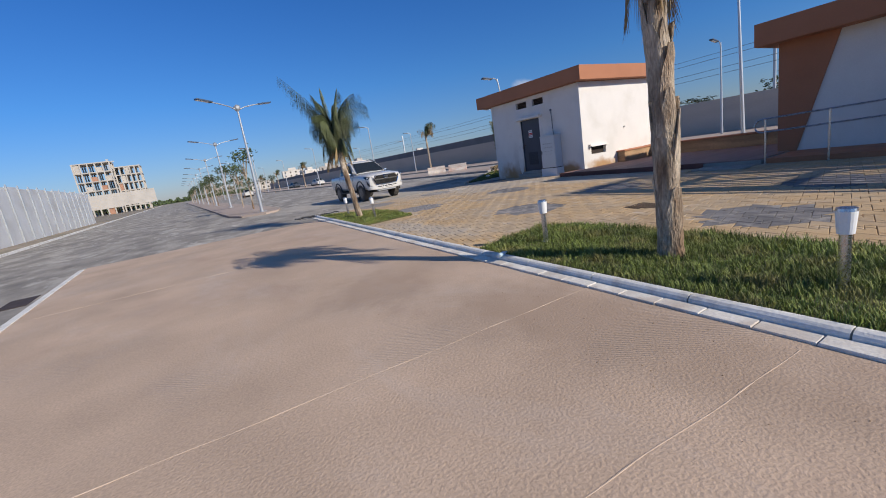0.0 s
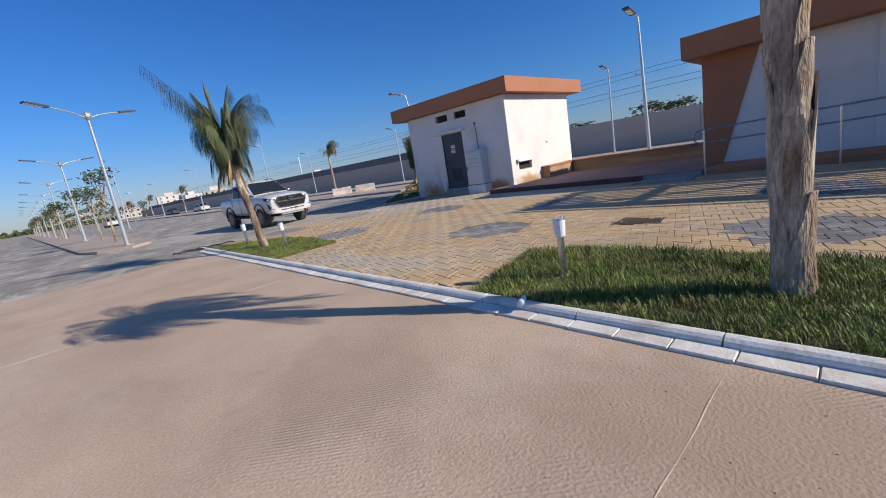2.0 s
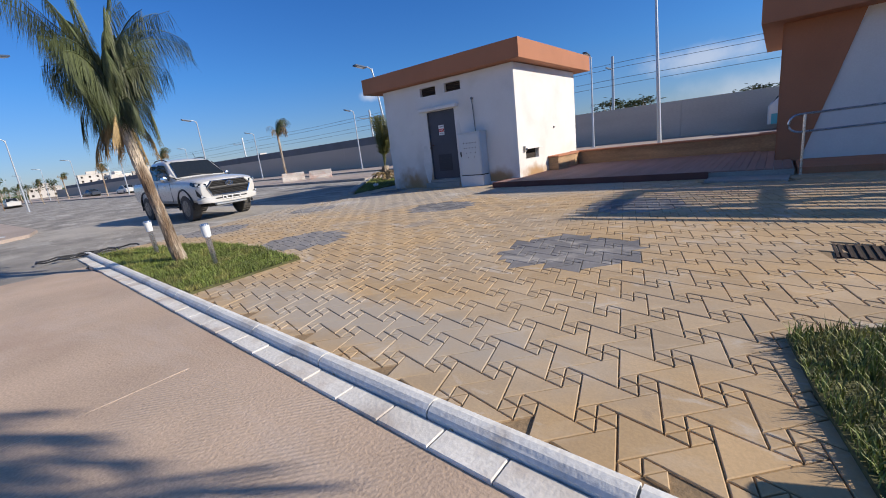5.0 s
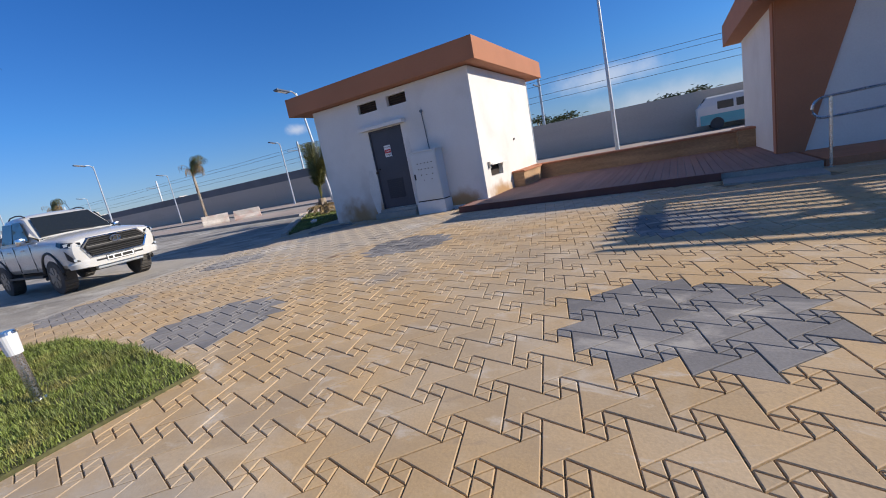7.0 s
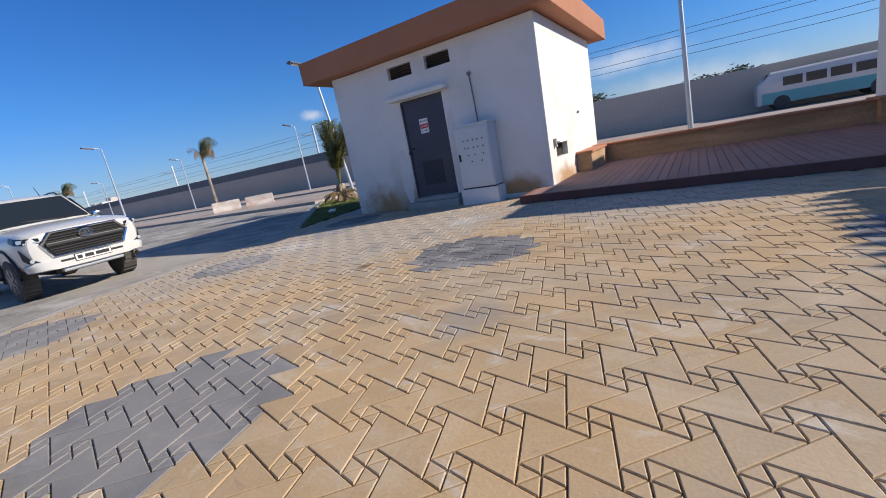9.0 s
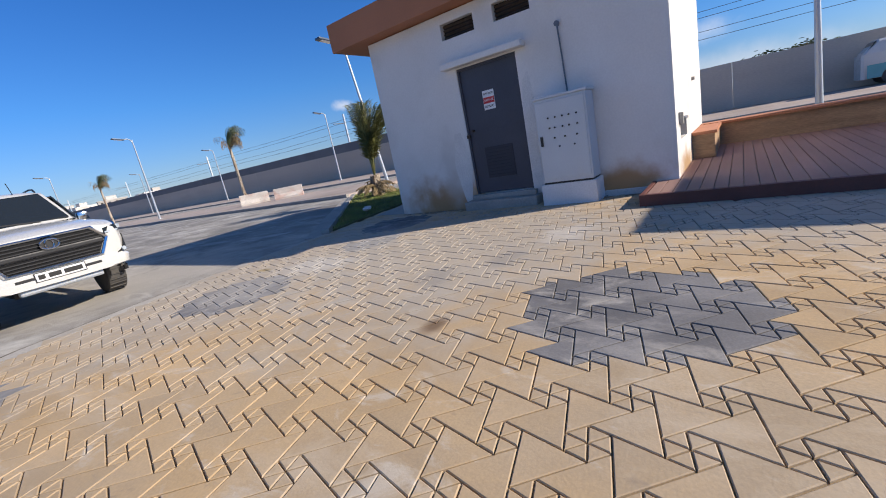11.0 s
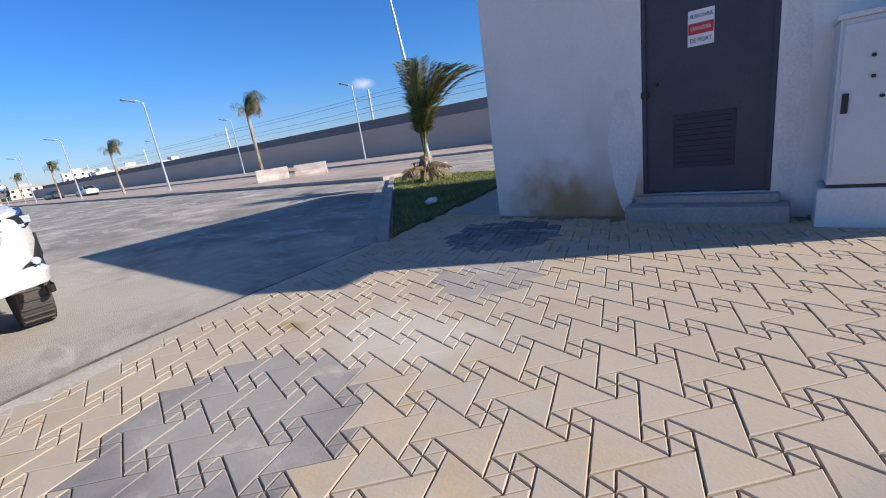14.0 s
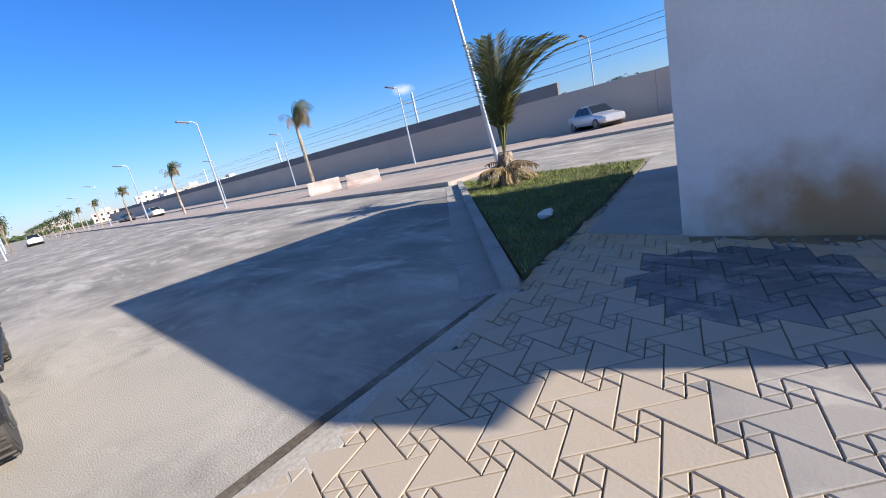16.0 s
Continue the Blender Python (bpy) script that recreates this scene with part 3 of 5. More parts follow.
# ---- transformer hut ----
HX0, HX1, HY0, HY1, HZ = 14.48, 19.15, 12.27, 17.5, 3.42
hut = thing("hut", label="small white plastered transformer hut with a terracotta flat roof", category="hut")
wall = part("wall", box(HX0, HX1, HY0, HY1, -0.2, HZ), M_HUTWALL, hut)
cut(wall, [("box", HX0 - 0.5, HX0 + 0.22, 15.12, 15.78, 3.0, 3.27), ("box", HX0 - 0.5, HX0 + 0.22, 14.13, 14.76, 3.0, 3.27),
           ("box", HX0 - 0.5, HX0 + 0.10, 14.47, 15.61, 0.25, 2.48), ("box", 14.95, 15.85, HY0 - 0.5, HY0 + 0.15, 0.66, 0.95)])
RX0, RX1, RY0, RY1 = 14.15, 19.85, 11.90, 18.17
roof = part("roof", box(RX0, RX1, RY0, RY1, 3.44, 3.96, 0.012), M_FASCIA, hut, "terracotta painted roof slab")
part("roof_slab_top", box(RX0 + 0.1, RX1 - 0.1, RY0 + 0.1, RY1 - 0.1, 3.96, 3.972), M_CONC, hut)
for y0, y1 in ((15.12, 15.78), (14.13, 14.76)):
    v = part("vent", box(HX0 + 0.12, HX0 + 0.16, y0 + 0.004, y1 - 0.004, 3.004, 3.266), M_DARK, hut, "dark louvred vent opening")
    for k in range(4):
        part("slat", box(-0.02, 0.02, y0 + 0.006, y1 - 0.006, -0.006, 0.006, m=pose(HX0 + 0.10, 0, 3.04 + k * 0.062, 0, 40, 0)), M_GRATE, v)
door = part("door", box(HX0 + 0.045, HX0 + 0.09, 14.49, 15.59, 0.26, 2.47, 0.005), M_DOOR, hut, "dark grey steel door")
part("door_frame", box(HX0 + 0.02, HX0 + 0.098, 14.472, 14.51, 0.25, 2.478), M_DOOR, door)
part("door_frame", box(HX0 + 0.02, HX0 + 0.098, 15.57, 15.608, 0.25, 2.478), M_DOOR, door)
part("door_frame", box(HX0 + 0.02, HX0 + 0.098, 14.511, 15.569, 2.44, 2.478), M_DOOR, door)
lv = part("louvre_panel", box(HX0 + 0.035, HX0 + 0.0449, 14.77, 15.32, 0.52, 1.07, 0.004), M_DOORLOW, door, "darker louvred vent panel")
for k in range(9):
    part("louvre", box(-0.006, 0.006, 14.80, 15.29, -0.003, 0.003, m=pose(HX0 + 0.0375, 0, 0.57 + k * 0.056, 0, 35, 0)), M_DOORLOW, lv)
part("door_handle", cyl((HX0 - 0.015, 15.48, 1.40), (HX0 + 0.045, 15.48, 1.40), 0.022), M_GRATE, door, "rusty round lock knob")
part("padlock", box(HX0 - 0.005, HX0 + 0.04, 15.55, 15.62, 1.28, 1.345, 0.008), M_GRATE, door)
sg = part("warning_sign", box(HX0 + 0.038, HX0 + 0.0445, 14.97, 15.19, 1.70, 2.02), M_WHITE_SIGN, door, "white and red danger of death sign")
part("red_band", box(HX0 + 0.0345, HX0 + 0.0375, 14.975, 15.185, 1.805, 1.905), M_RED_SIGN, sg)
writing("NE PAS OUVRIR", 0.05, (HX0 + 0.036, 15.08, 1.965), (90, 0, -90), M_INK, sg, width=0.19)
writing("DANGER", 0.05, (HX0 + 0.0325, 15.08, 1.855), (90, 0, -90), M_WHITE_SIGN, sg, width=0.17)
writing("DE MORT", 0.06, (HX0 + 0.036, 15.08, 1.75), (90, 0, -90), M_INK, sg, width=0.18)
bm = box(HX0 - 0.20, HX0 - 0.001, 14.28, 15.82, 2.50, 2.60, 0.015)
part("lintel", bm, M_WALL, hut, "white plastered hood over the door")
part("door_step", box(HX0 - 0.30, HX0 - 0.002, 14.32, 15.74, -0.1, 0.16, 0.02), M_CONC, hut, "rough grey concrete doorstep")
part("door_sill", box(HX0 - 0.12, HX0 - 0.003, 14.40, 15.66, 0.161, 0.245, 0.012), M_CONC, hut)
sidev = part("side_vent", box(14.97, 15.83, HY0 + 0.11, HY0 + 0.14, 0.67, 0.94), M_DARK, hut, "dark slot vent with a small hood")
part("vent_hood", box(14.85, 15.92, HY0 - 0.12, HY0 - 0.002, 0.955, 0.99, 0.006), M_WALL, sidev)
part("vent_bracket", box(14.80, 14.88, HY0 - 0.06, HY0 - 0.002, 0.88, 1.05, 0.008), M_CONC, sidev)
part("wall_stud", cyl((17.1, HY0 - 0.05, 1.55), (17.1, HY0, 1.55), 0.03), M_CONC, hut)


def blob(cy, cz, wy, wz, x, seed, flat=None):
    """A patch with an uneven outline on the front wall."""
    pts = []
    for k in range(48):
        a = 2 * math.pi * k / 48
        r = 1 + 0.28 * noise.noise((math.cos(a) * 1.6 + seed, math.sin(a) * 1.6, seed))
        z = cz + wz * r * math.sin(a)
        pts.append((x, cy + wy * r * math.cos(a), max(z, flat) if flat is not None else z))
    bm = bmesh.new()
    lo = [bm.verts.new(p) for p in pts]
    hi = [bm.verts.new((x - 0.0015, p[1], p[2])) for p in pts]
    bm.faces.new(hi)
    for k in range(28):
        bm.faces.new((lo[k], lo[(k + 1) % 28], hi[(k + 1) % 28], hi[k]))
    bmesh.ops.recalc_face_normals(bm, faces=bm.faces[:])
    return bm


part("render_patch", blob(15.80, 0.75, 0.16, 0.62, HX0 - 0.001, 5.0), M_PATCH, hut, "unpainted patch of fresh render beside the door")
part("render_patch", blob(14.36, 1.2, 0.11, 1.0, HX0 - 0.001, 9.0), M_PATCH, hut)
part("render_patch", box(HX0 - 0.03, HX0 - 0.001, 12.5, 13.3, -0.1, 0.085, 0.012), M_PATCH, hut)

# electrical cabinet
cab = thing("electrical_cabinet", (14.28, 13.74, 0), "light grey street electrical cabinet on a white plinth", "cabinet")
part("plinth", box(-0.23, 0.19, -0.44, 0.42, -0.05, 0.335, 0.012), M_PLINTH, cab, "white plinth")
body = part("body", box(-0.21, 0.18, -0.41, 0.37, 0.36, 1.62, 0.012), M_CAB, cab)
part("roof_cap", box(-0.23, 0.19, -0.43, 0.39, 1.62, 1.66, 0.008), M_CAB, cab)
cdoor = part("door", box(-0.228, -0.2105, -0.385, 0.345, 0.42, 1.58, 0.006), M_CAB, cab)
part("gap", box(-0.212, 0.17, -0.40, 0.36, 0.334, 0.361), M_BLACK, cab)
part("handle", box(-0.25, -0.229, 0.285, 0.325, 0.93, 1.08, 0.006), M_BLACK, cdoor, "black lever handle")
for row, (zz, ys) in enumerate(((1.335, (0.17, 0.06, -0.05, -0.15, -0.26)), (1.185, (0.16, 0.08, -0.04, -0.14, -0.26)), (1.035, (0.10, -0.06, -0.24)), (0.90, (0.04, -0.19)))):
    for yy in ys:
        part("indicator", cyl((-0.242, yy, zz), (-0.228, yy, zz), 0.014, seg=10), M_BLACK if row < 3 else M_DOOR, cdoor)
cond = thing("conduit", (HX0, 13.72, 0), "thin grey cable conduit rising above the cabinet", "cable")
part("pipe", tube([(-0.02, -0.02, 1.62), (-0.02, 0.0, 2.2), (-0.025, 0.02, 2.66)], 0.012, 8), M_COLUMN, cond)
part("gland", cyl((-0.045, 0.02, 2.66), (-0.001, 0.02, 2.66), 0.04), M_COLUMN, cond)

# ---- long building with ramp rail and pergola ----
WX, WY = 15.35, 6.22
wc = thing("facilities_building", label="low white building with terracotta roof band and slanted panel", category="building")
w = part("wall", box(WX, 20.1, -6.0, WY, -0.2, 3.02), M_WALL, wc)
cut(w, [("box", WX - 0.5, WX + 0.14, -0.3, 1.37, 1.19, 2.80)])
part("roof", box(14.80, 20.5, -6.3, 6.63, 3.0, 3.58, 0.012), M_FASCIA, wc, "terracotta roof band")
bm = bmesh.new()
loft([[(WX - 0.04, 6.24, 0.0), (WX - 0.04, 5.86, 0.0), (WX - 0.04, 4.98, 2.999), (WX - 0.04, 6.24, 2.999)], [(WX - 0.002, 6.24, 0.0), (WX - 0.002, 5.86, 0.0), (WX - 0.002, 4.98, 2.999), (WX - 0.002, 6.24, 2.999)]], bm)
part("slanted_panel", bm, M_FASCIA, wc, "terracotta panel with a slanting edge")
part("corner_panel", box(WX, 15.62, WY + 0.002, WY + 0.045, 0.0, 2.998), M_FASCIA, wc)
pil = part("pilaster", box(WX - 0.06, WX - 0.002, -6.0, 2.86, 0.14, 2.995), M_WALL, wc)
cut(pil, [("box", WX - 0.5, WX + 0.14, -0.3, 1.37, 1.19, 2.80)])
part("wall_base", box(WX - 0.03, WX - 0.001, -6.0, 5.80, 0.0, 0.135), M_COPING, wc)
win = part("window_screen", box(WX + 0.06, WX + 0.12, -0.29, 1.36, 1.20, 2.79), M_DARK, wc, "dark pierced screen window")
rs = random.Random(3)
for a in range(7):
    for b in range(6):
        cy, cz = -0.18 + a * 0.235 + (b % 2) * 0.11, 1.32 + b * 0.27
        if cy > 1.32:
            continue
        r = 0.085 + rs.random() * 0.03
        part("screen_ring", tube([(WX + 0.05, cy + r * math.cos(t) * 1.2, cz + r * math.sin(t)) for t in (k * math.pi / 5 for k in range(11))], 0.018, 6), M_COLUMN, win)
ramp = tagged(part("ramp", prism([(13.62, -6.0), (13.62, 1.9), (13.62, 5.9), (WX - 0.05, 5.9), (WX - 0.05, -6.0)], -0.2, 0.13), M_COPING), "terracotta paved access ramp along the building", "ramp", kind="structure")
part("porch_step", box(12.1, 13.615, -6, 2.0, -0.1, 0.18, 0.01), M_COPING, ramp)

rail = thing("handrail", (13.5, 0, 0), "stainless steel handrail with two bars along the ramp", "handrail")
for y in (5.86, 4.62, 3.40, 2.16):
    part("post", cyl((0, y, 0.0), (0, y, 1.11 + 0.03 * (5.86 - y)), 0.022), M_STEEL, rail)
    part("base_flange", cyl((0, y, -0.02), (0, y, 0.015), 0.05), M_STEEL, rail)


def bent(y0, y1, za, zb):
    pts = [(0, y0 + (y1 - y0) * k / 6, za) for k in range(7)]
    zc, r = (za + zb) / 2, (za - zb) / 2
    pts += [(0, y1 + math.copysign(r, y1 - y0) * math.sin(a), zc + r * math.cos(a)) for a in (math.pi * k / 8 for k in range(1, 9))]
    pts += [(0, y1 + (y0 - y1) * k / 6, zb) for k in range(1, 7)]
    pts += [(0, y0 - math.copysign(r, y1 - y0) * math.sin(a), zc - r * math.cos(a)) for a in (math.pi * k / 8 for k in range(1, 9))]
    return pts


part("bar", tube([(x, y, z + 0.03 * (5.86 - y)) for x, y, z in bent(2.05, 5.93, 1.12, 0.80)], 0.021, 8), M_STEEL, rail, smooth=True)

perg = thing("pergola", label="slate grey steel pergola with thin slats", category="pergola")
for y in (1.75, -3.2):
    part("post", box(12.32, 12.50, y - 0.09, y + 0.09, 0.18, 3.6, 0.008), M_COLUMN, perg)
part("beam", box(12.2, 12.44, -6.5, 2.45, 3.6, 3.78, 0.01), M_COLUMN, perg)
part("beam", box(14.6, 14.78, -6.5, 2.45, 3.6, 3.78, 0.01), M_COLUMN, perg)
x = 11.95
while x < 14.75:
    part("slat", box(x - 0.03, x + 0.03, -6.5, 2.5, 3.782, 3.88), M_COLUMN, perg)
    x += 0.24
for y in (2.3, 0.2, -1.9, -4.0):
    part("cross_beam", box(12.45, 14.59, y - 0.06, y + 0.06, 3.62, 3.77), M_COLUMN, perg)

# ---- drain grate ----
dr = thing("drain_grate", (7.83, 5.48, 0), "rusty iron drain grate set in the pavers", "drain")
part("grate_frame", box(-0.23, 0.23, -0.31, 0.31, -0.06, -0.002), M_DARK, dr)
for k in range(11):
    part("grate_bar", box(-0.22, 0.22, -0.29 + k * 0.056, -0.272 + k * 0.056, -0.03, 0.008), M_GRATE, dr)
for y0, y1 in ((-0.32, -0.30), (0.30, 0.32)):
    part("grate_edge", box(-0.23, 0.23, y0, y1, -0.05, 0.006), M_GRATE, dr)
dr2 = thing("drain_cover", (-2.1, 11.6, Z_ROAD), "dark iron drain cover in the asphalt", "drain")
part("cover", box(-0.22, 0.22, -0.5, 0.5, -0.02, 0.008, 0.003), M_GRATE, dr2)


# ---- grass ----
def lawn(name, poly, per_m2, h, label, z=0.0, seed=1):
    base = tagged(part(name, prism(poly, -0.2, z + 0.03), M_SOIL), label, "lawn", kind="structure")
    rng = np.random.default_rng(seed)
    xs, ys = [p[0] for p in poly], [p[1] for p in poly]
    area = (max(xs) - min(xs)) * (max(ys) - min(ys))
    n = int(area * per_m2)
    P = rng.uniform((min(xs), min(ys)), (max(xs), max(ys)), (n, 2))
    keep = np.array([inside(x, y, poly) for x, y in P])
    P = P[keep]
    n = len(P)
    clump = np.array([0.78 + 0.5 * noise.noise((x * 2.2, y * 2.2, seed)) + 0.45 * noise.noise((x * 7.0, y * 7.0, seed + 4)) for x, y in P])
    H = h * rng.uniform(0.5, 1.25, n) * clump
    A = rng.uniform(0, 2 * math.pi, n)
    L = H * rng.uniform(0.2, 0.9, n)
    W = rng.uniform(0.002, 0.0042, n)
    d = np.stack([np.cos(A), np.sin(A)], 1)
    s = np.stack([-np.sin(A), np.cos(A)], 1) * W[:, None]
    V = np.zeros((n, 5, 3))
    z0 = z + 0.025
    V[:, 0, :2], V[:, 1, :2] = P - s, P + s
    V[:, 2, :2], V[:, 3, :2] = P + d * (L * 0.35)[:, None] + s * 0.8, P + d * (L * 0.35)[:, None] - s * 0.8
    V[:, 4, :2] = P + d * L[:, None]
    V[:, 0:2, 2] = z0
    V[:, 2:4, 2] = (z0 + H * 0.62)[:, None]
    V[:, 4, 2] = z0 + H
    me = bpy.data.meshes.new("grass")
    F = []
    for k in range(n):
        o = 5 * k
        F += [(o, o + 1, o + 2, o + 3), (o + 3, o + 2, o + 4)]
    me.from_pydata(V.reshape(-1, 3).tolist(), [], F)
    me.materials.append(M_GRASS)
    return tagged(new("grass", me), "lush short green lawn grass", "grass", kind="stuff")


lawn("lawn_1", BED1, 4800, 0.088, "grass bed with a palm beside the lane", seed=1)
lawn("lawn_2", BED2, 4400, 0.075, "small grass bed round a leaning palm", seed=2)
lawn("lawn_3", BED3, 1500, 0.075, "triangular grass bed behind the hut", seed=3)
bk = thing("kerb_bed", label="grey concrete kerb round the triangular bed", category="kerb", kind="structure")
d = Vector((19.95 - 13.1, 24.75 - 18.4, 0))
nseg = 9
for k in range(nseg):
    a, b = Vector((13.1, 18.38, 0)) + d * (k / nseg), Vector((13.1, 18.38, 0)) + d * ((k + 0.985) / nseg)
    nn = Vector((-d.y, d.x, 0)).normalized() * 0.15
    part("kerb_stone", prism([tuple(a.xy), tuple(b.xy), tuple((b + nn).xy), tuple((a + nn).xy)], -0.2, 0.09), M_CONC, bk)
    part("gutter_slab", prism([tuple((a + nn).xy), tuple((b + nn).xy), tuple((b + nn * 3.4).xy), tuple((a + nn * 3.4).xy)], -0.2, Z_ROAD + 0.008), M_CONC, bk)


# ---- bollard lamps ----
def bollard():
    b = thing("bollard_light", (0, 0, 0), "stainless steel garden bollard light with opal head", "bollard lamp", "bollard lights")
    part("tube", cyl((0, 0, 0), (0, 0, 0.44), 0.036, seg=20), M_STEEL, b, smooth=False)
    part("base_plate", cyl((0, 0, 0.0), (0, 0, 0.045), 0.06, seg=20), M_STEEL, b)
    part("opal_head", cyl((0, 0, 0.44), (0, 0, 0.60), 0.05, 0.062, seg=20), M_OPAL, b, "white opal diffuser")
    part("cap", cyl((0, 0, 0.60), (0, 0, 0.622), 0.062, 0.058, seg=20), M_STEEL, b)
    return b


bl = bollard()
bl.matrix_world = pose(4.96, 5.2, 0.0)
for x, y, tx, ty in ((4.64, 2.0, 0, 0), (5.48, 12.42, 0, -3), (5.53, 14.8, 0, -3), (4.84, -1.0, 0, 0)):
    copy_thing(bl, pose(x, y, 0.0, tx, ty, 0))


# ---- palms ----
def frond_mesh(length, up, droop, nl, leaf, seed, material, width=0.012, twist=0.0, hang=0.0, first=0.12):
    """One feather leaf growing from the origin along +x, with drooping leaflets."""
    r = random.Random(seed)
    V, F = [], []
    pts = []
    x = z = 0.0
    a = up
    n = 14
    for k in range(n + 1):
        pts.append(Vector((x, twist * (k / n) ** 2, z)))
        a -= droop / n * (0.4 + 1.2 * k / n)
        x += math.cos(a) * length / n
        z += math.sin(a) * length / n

    def at(u):
        f = u * n
        i = min(int(f), n - 1)
        return pts[i].lerp(pts[i + 1], f - i), (pts[i + 1] - pts[i]).normalized()

    for k in range(n):
        w0, w1 = 0.02 * (1 - k / n) + 0.004, 0.02 * (1 - (k + 1) / n) + 0.004
        o = len(V)
        p, q = pts[k], pts[k + 1]
        V += [p + Vector((0, w0, 0)), p - Vector((0, w0, 0)), q - Vector((0, w1, 0)), q + Vector((0, w1, 0)), p + Vector((0, 0, w0)), q + Vector((0, 0, w1))]
        F += [(o, o + 1, o + 2, o + 3), (o, o + 4, o + 5, o + 3), (o + 1, o + 4, o + 5, o + 2)]
    for k in range(nl):
        u = first + (1 - first) * k / nl
        p, t = at(u)
        for s in (-1, 1):
            l = leaf * (0.55 + 0.45 * math.sin(math.pi * min(1, u * 1.05))) * r.uniform(0.8, 1.15)
            d = (t * r.uniform(0.5, 0.9) + Vector((0, s * r.uniform(0.6, 1.0) * max(0.35, 1 - 0.5 * hang), 0)) + Vector((0, 0, r.uniform(-0.5, 0.15) - hang))).normalized()
            m = p + d * l * 0.5 + Vector((0, 0, -0.06 * l))
            e = p + d * l * 0.88 + Vector((r.uniform(-.04, .04), 0, -l * r.uniform(0.3, 0.6)))
            sd = d.cross(Vector((0, 0, 1))).normalized() * width
            o = len(V)
            V += [p - sd * 0.6, p + sd * 0.6, m + sd, m - sd, e]
            F += [(o, o + 1, o + 2, o + 3), (o + 3, o + 2, o + 4)]
    me = bpy.data.meshes.new("frond")
    me.from_pydata([tuple(v) for v in V], [], F)
    me.materials.append(material)
    return me


def trunk_mesh(h, r0, r1, lean, bend, seed, rough=0.019, seg=20, rows=46, flare=1.18):
    """A fibrous palm stem from the ground up, bent along its lean."""
    secs = []
    for k in range(rows + 1):
        u = k / rows
        c = Vector((lean[0] * u + bend[0] * u * u, lean[1] * u + bend[1] * u * u, h * u))
        rr = r0 + (r1 - r0) * u
        if u < 0.12:
            rr *= 1 + (flare - 1) * (1 - u / 0.12)
        ring = []
        for j in range(seg):
            a = 2 * math.pi * j / seg
            ridge = noise.noise((math.cos(a) * 3 + seed, math.sin(a) * 3, u * h * 1.6)) + 0.6 * noise.noise((math.cos(a) * 7, math.sin(a) * 7 + seed, u * h * 5))
            scale = 0.5 * ((k + (j % 4) * 0.5) % 3 == 0)
            q = rr + rough * (ridge + scale * 0.5)
            ring.append((c.x + q * math.cos(a), c.y + q * math.sin(a), c.z))
        secs.append(ring)
    return loft(secs)


def boots(h, r0, r1, lean, bend, n, seed):
    """Old leaf bases and loose fibre standing off the stem."""
    r = random.Random(seed)
    bm = bmesh.new()
    for k in range(n):
        u = 0.1 + 0.9 * (k + r.random()) / n
        a = k * 2.4 + r.uniform(-0.5, 0.5)
        c = Vector((lean[0] * u + bend[0] * u * u, lean[1] * u + bend[1] * u * u, h * u))
        rad = r0 + (r1 - r0) * u
        e = Vector((math.cos(a), math.sin(a), 0))
        w = e.cross(Vector((0, 0, 1))) * r.uniform(0.02, 0.045)
        l = r.uniform(0.10, 0.26)
        p = c + e * rad * 0.9
        o = e * r.uniform(0.003, 0.020)
        pts = [p - w, p + w, p + w * 0.7 + o + Vector((0, 0, l * 0.6)), p + o * 1.2 + Vector((0, 0, l)), p - w * 0.7 + o + Vector((0, 0, l * 0.6))]
        quad(pts, 0.012, bm)
    return bm


def palm(name, loc, h, r0, r1, lean, bend, sets, label, seed=0, dry=None, nboots=0, az=None, group="palm trees"):
    """sets: rows of (count, length, rise from, rise to, droop, leaflets, leaflet length, hang)."""
    p = thing(name, loc, label, "palm tree", group)
    r = random.Random(seed)
    tr = part("trunk", trunk_mesh(h, r0, r1, lean, bend, seed), M_BARK, p, "grey brown fibrous trunk")
    if nboots:
        part("bark_fibre", boots(h, r0, r1, lean, bend, nboots, seed), M_BARK, tr)
    top = Vector((lean[0] + bend[0], lean[1] + bend[1], h))
    for row, (n, fl, u0, u1, dr_, nl, ll, hg) in enumerate(sets):
        m = M_FROND if dry != row else M_FROND_DRY
        rise = [u0 + (u1 - u0) * (k + 0.5) / 4 for k in range(4)]
        kinds = [frond_mesh(fl * r.uniform(0.8, 1.15), math.radians(rise[k]), dr_ * r.uniform(0.8, 1.25), nl, ll, seed * 10 + k + row * 100, m, 0.0042, r.uniform(-0.25, 0.25), hg) for k in range(4)]
        for k in range(n):
            ob = new("frond", kinds[k % 4])
            ob.parent = p
            ob.matrix_basis = Matrix.Translation(top - Vector((0, 0, 0.2 * (1 - k / n)))) @ pose(0, 0, 0, 0, 0, az + r.gauss(0, 55) if az is not None else k * 137.5 + r.uniform(-25, 25)) @ pose(0, 0, 0, r.uniform(-12, 12), r.uniform(-5, 5), 0)
    return p


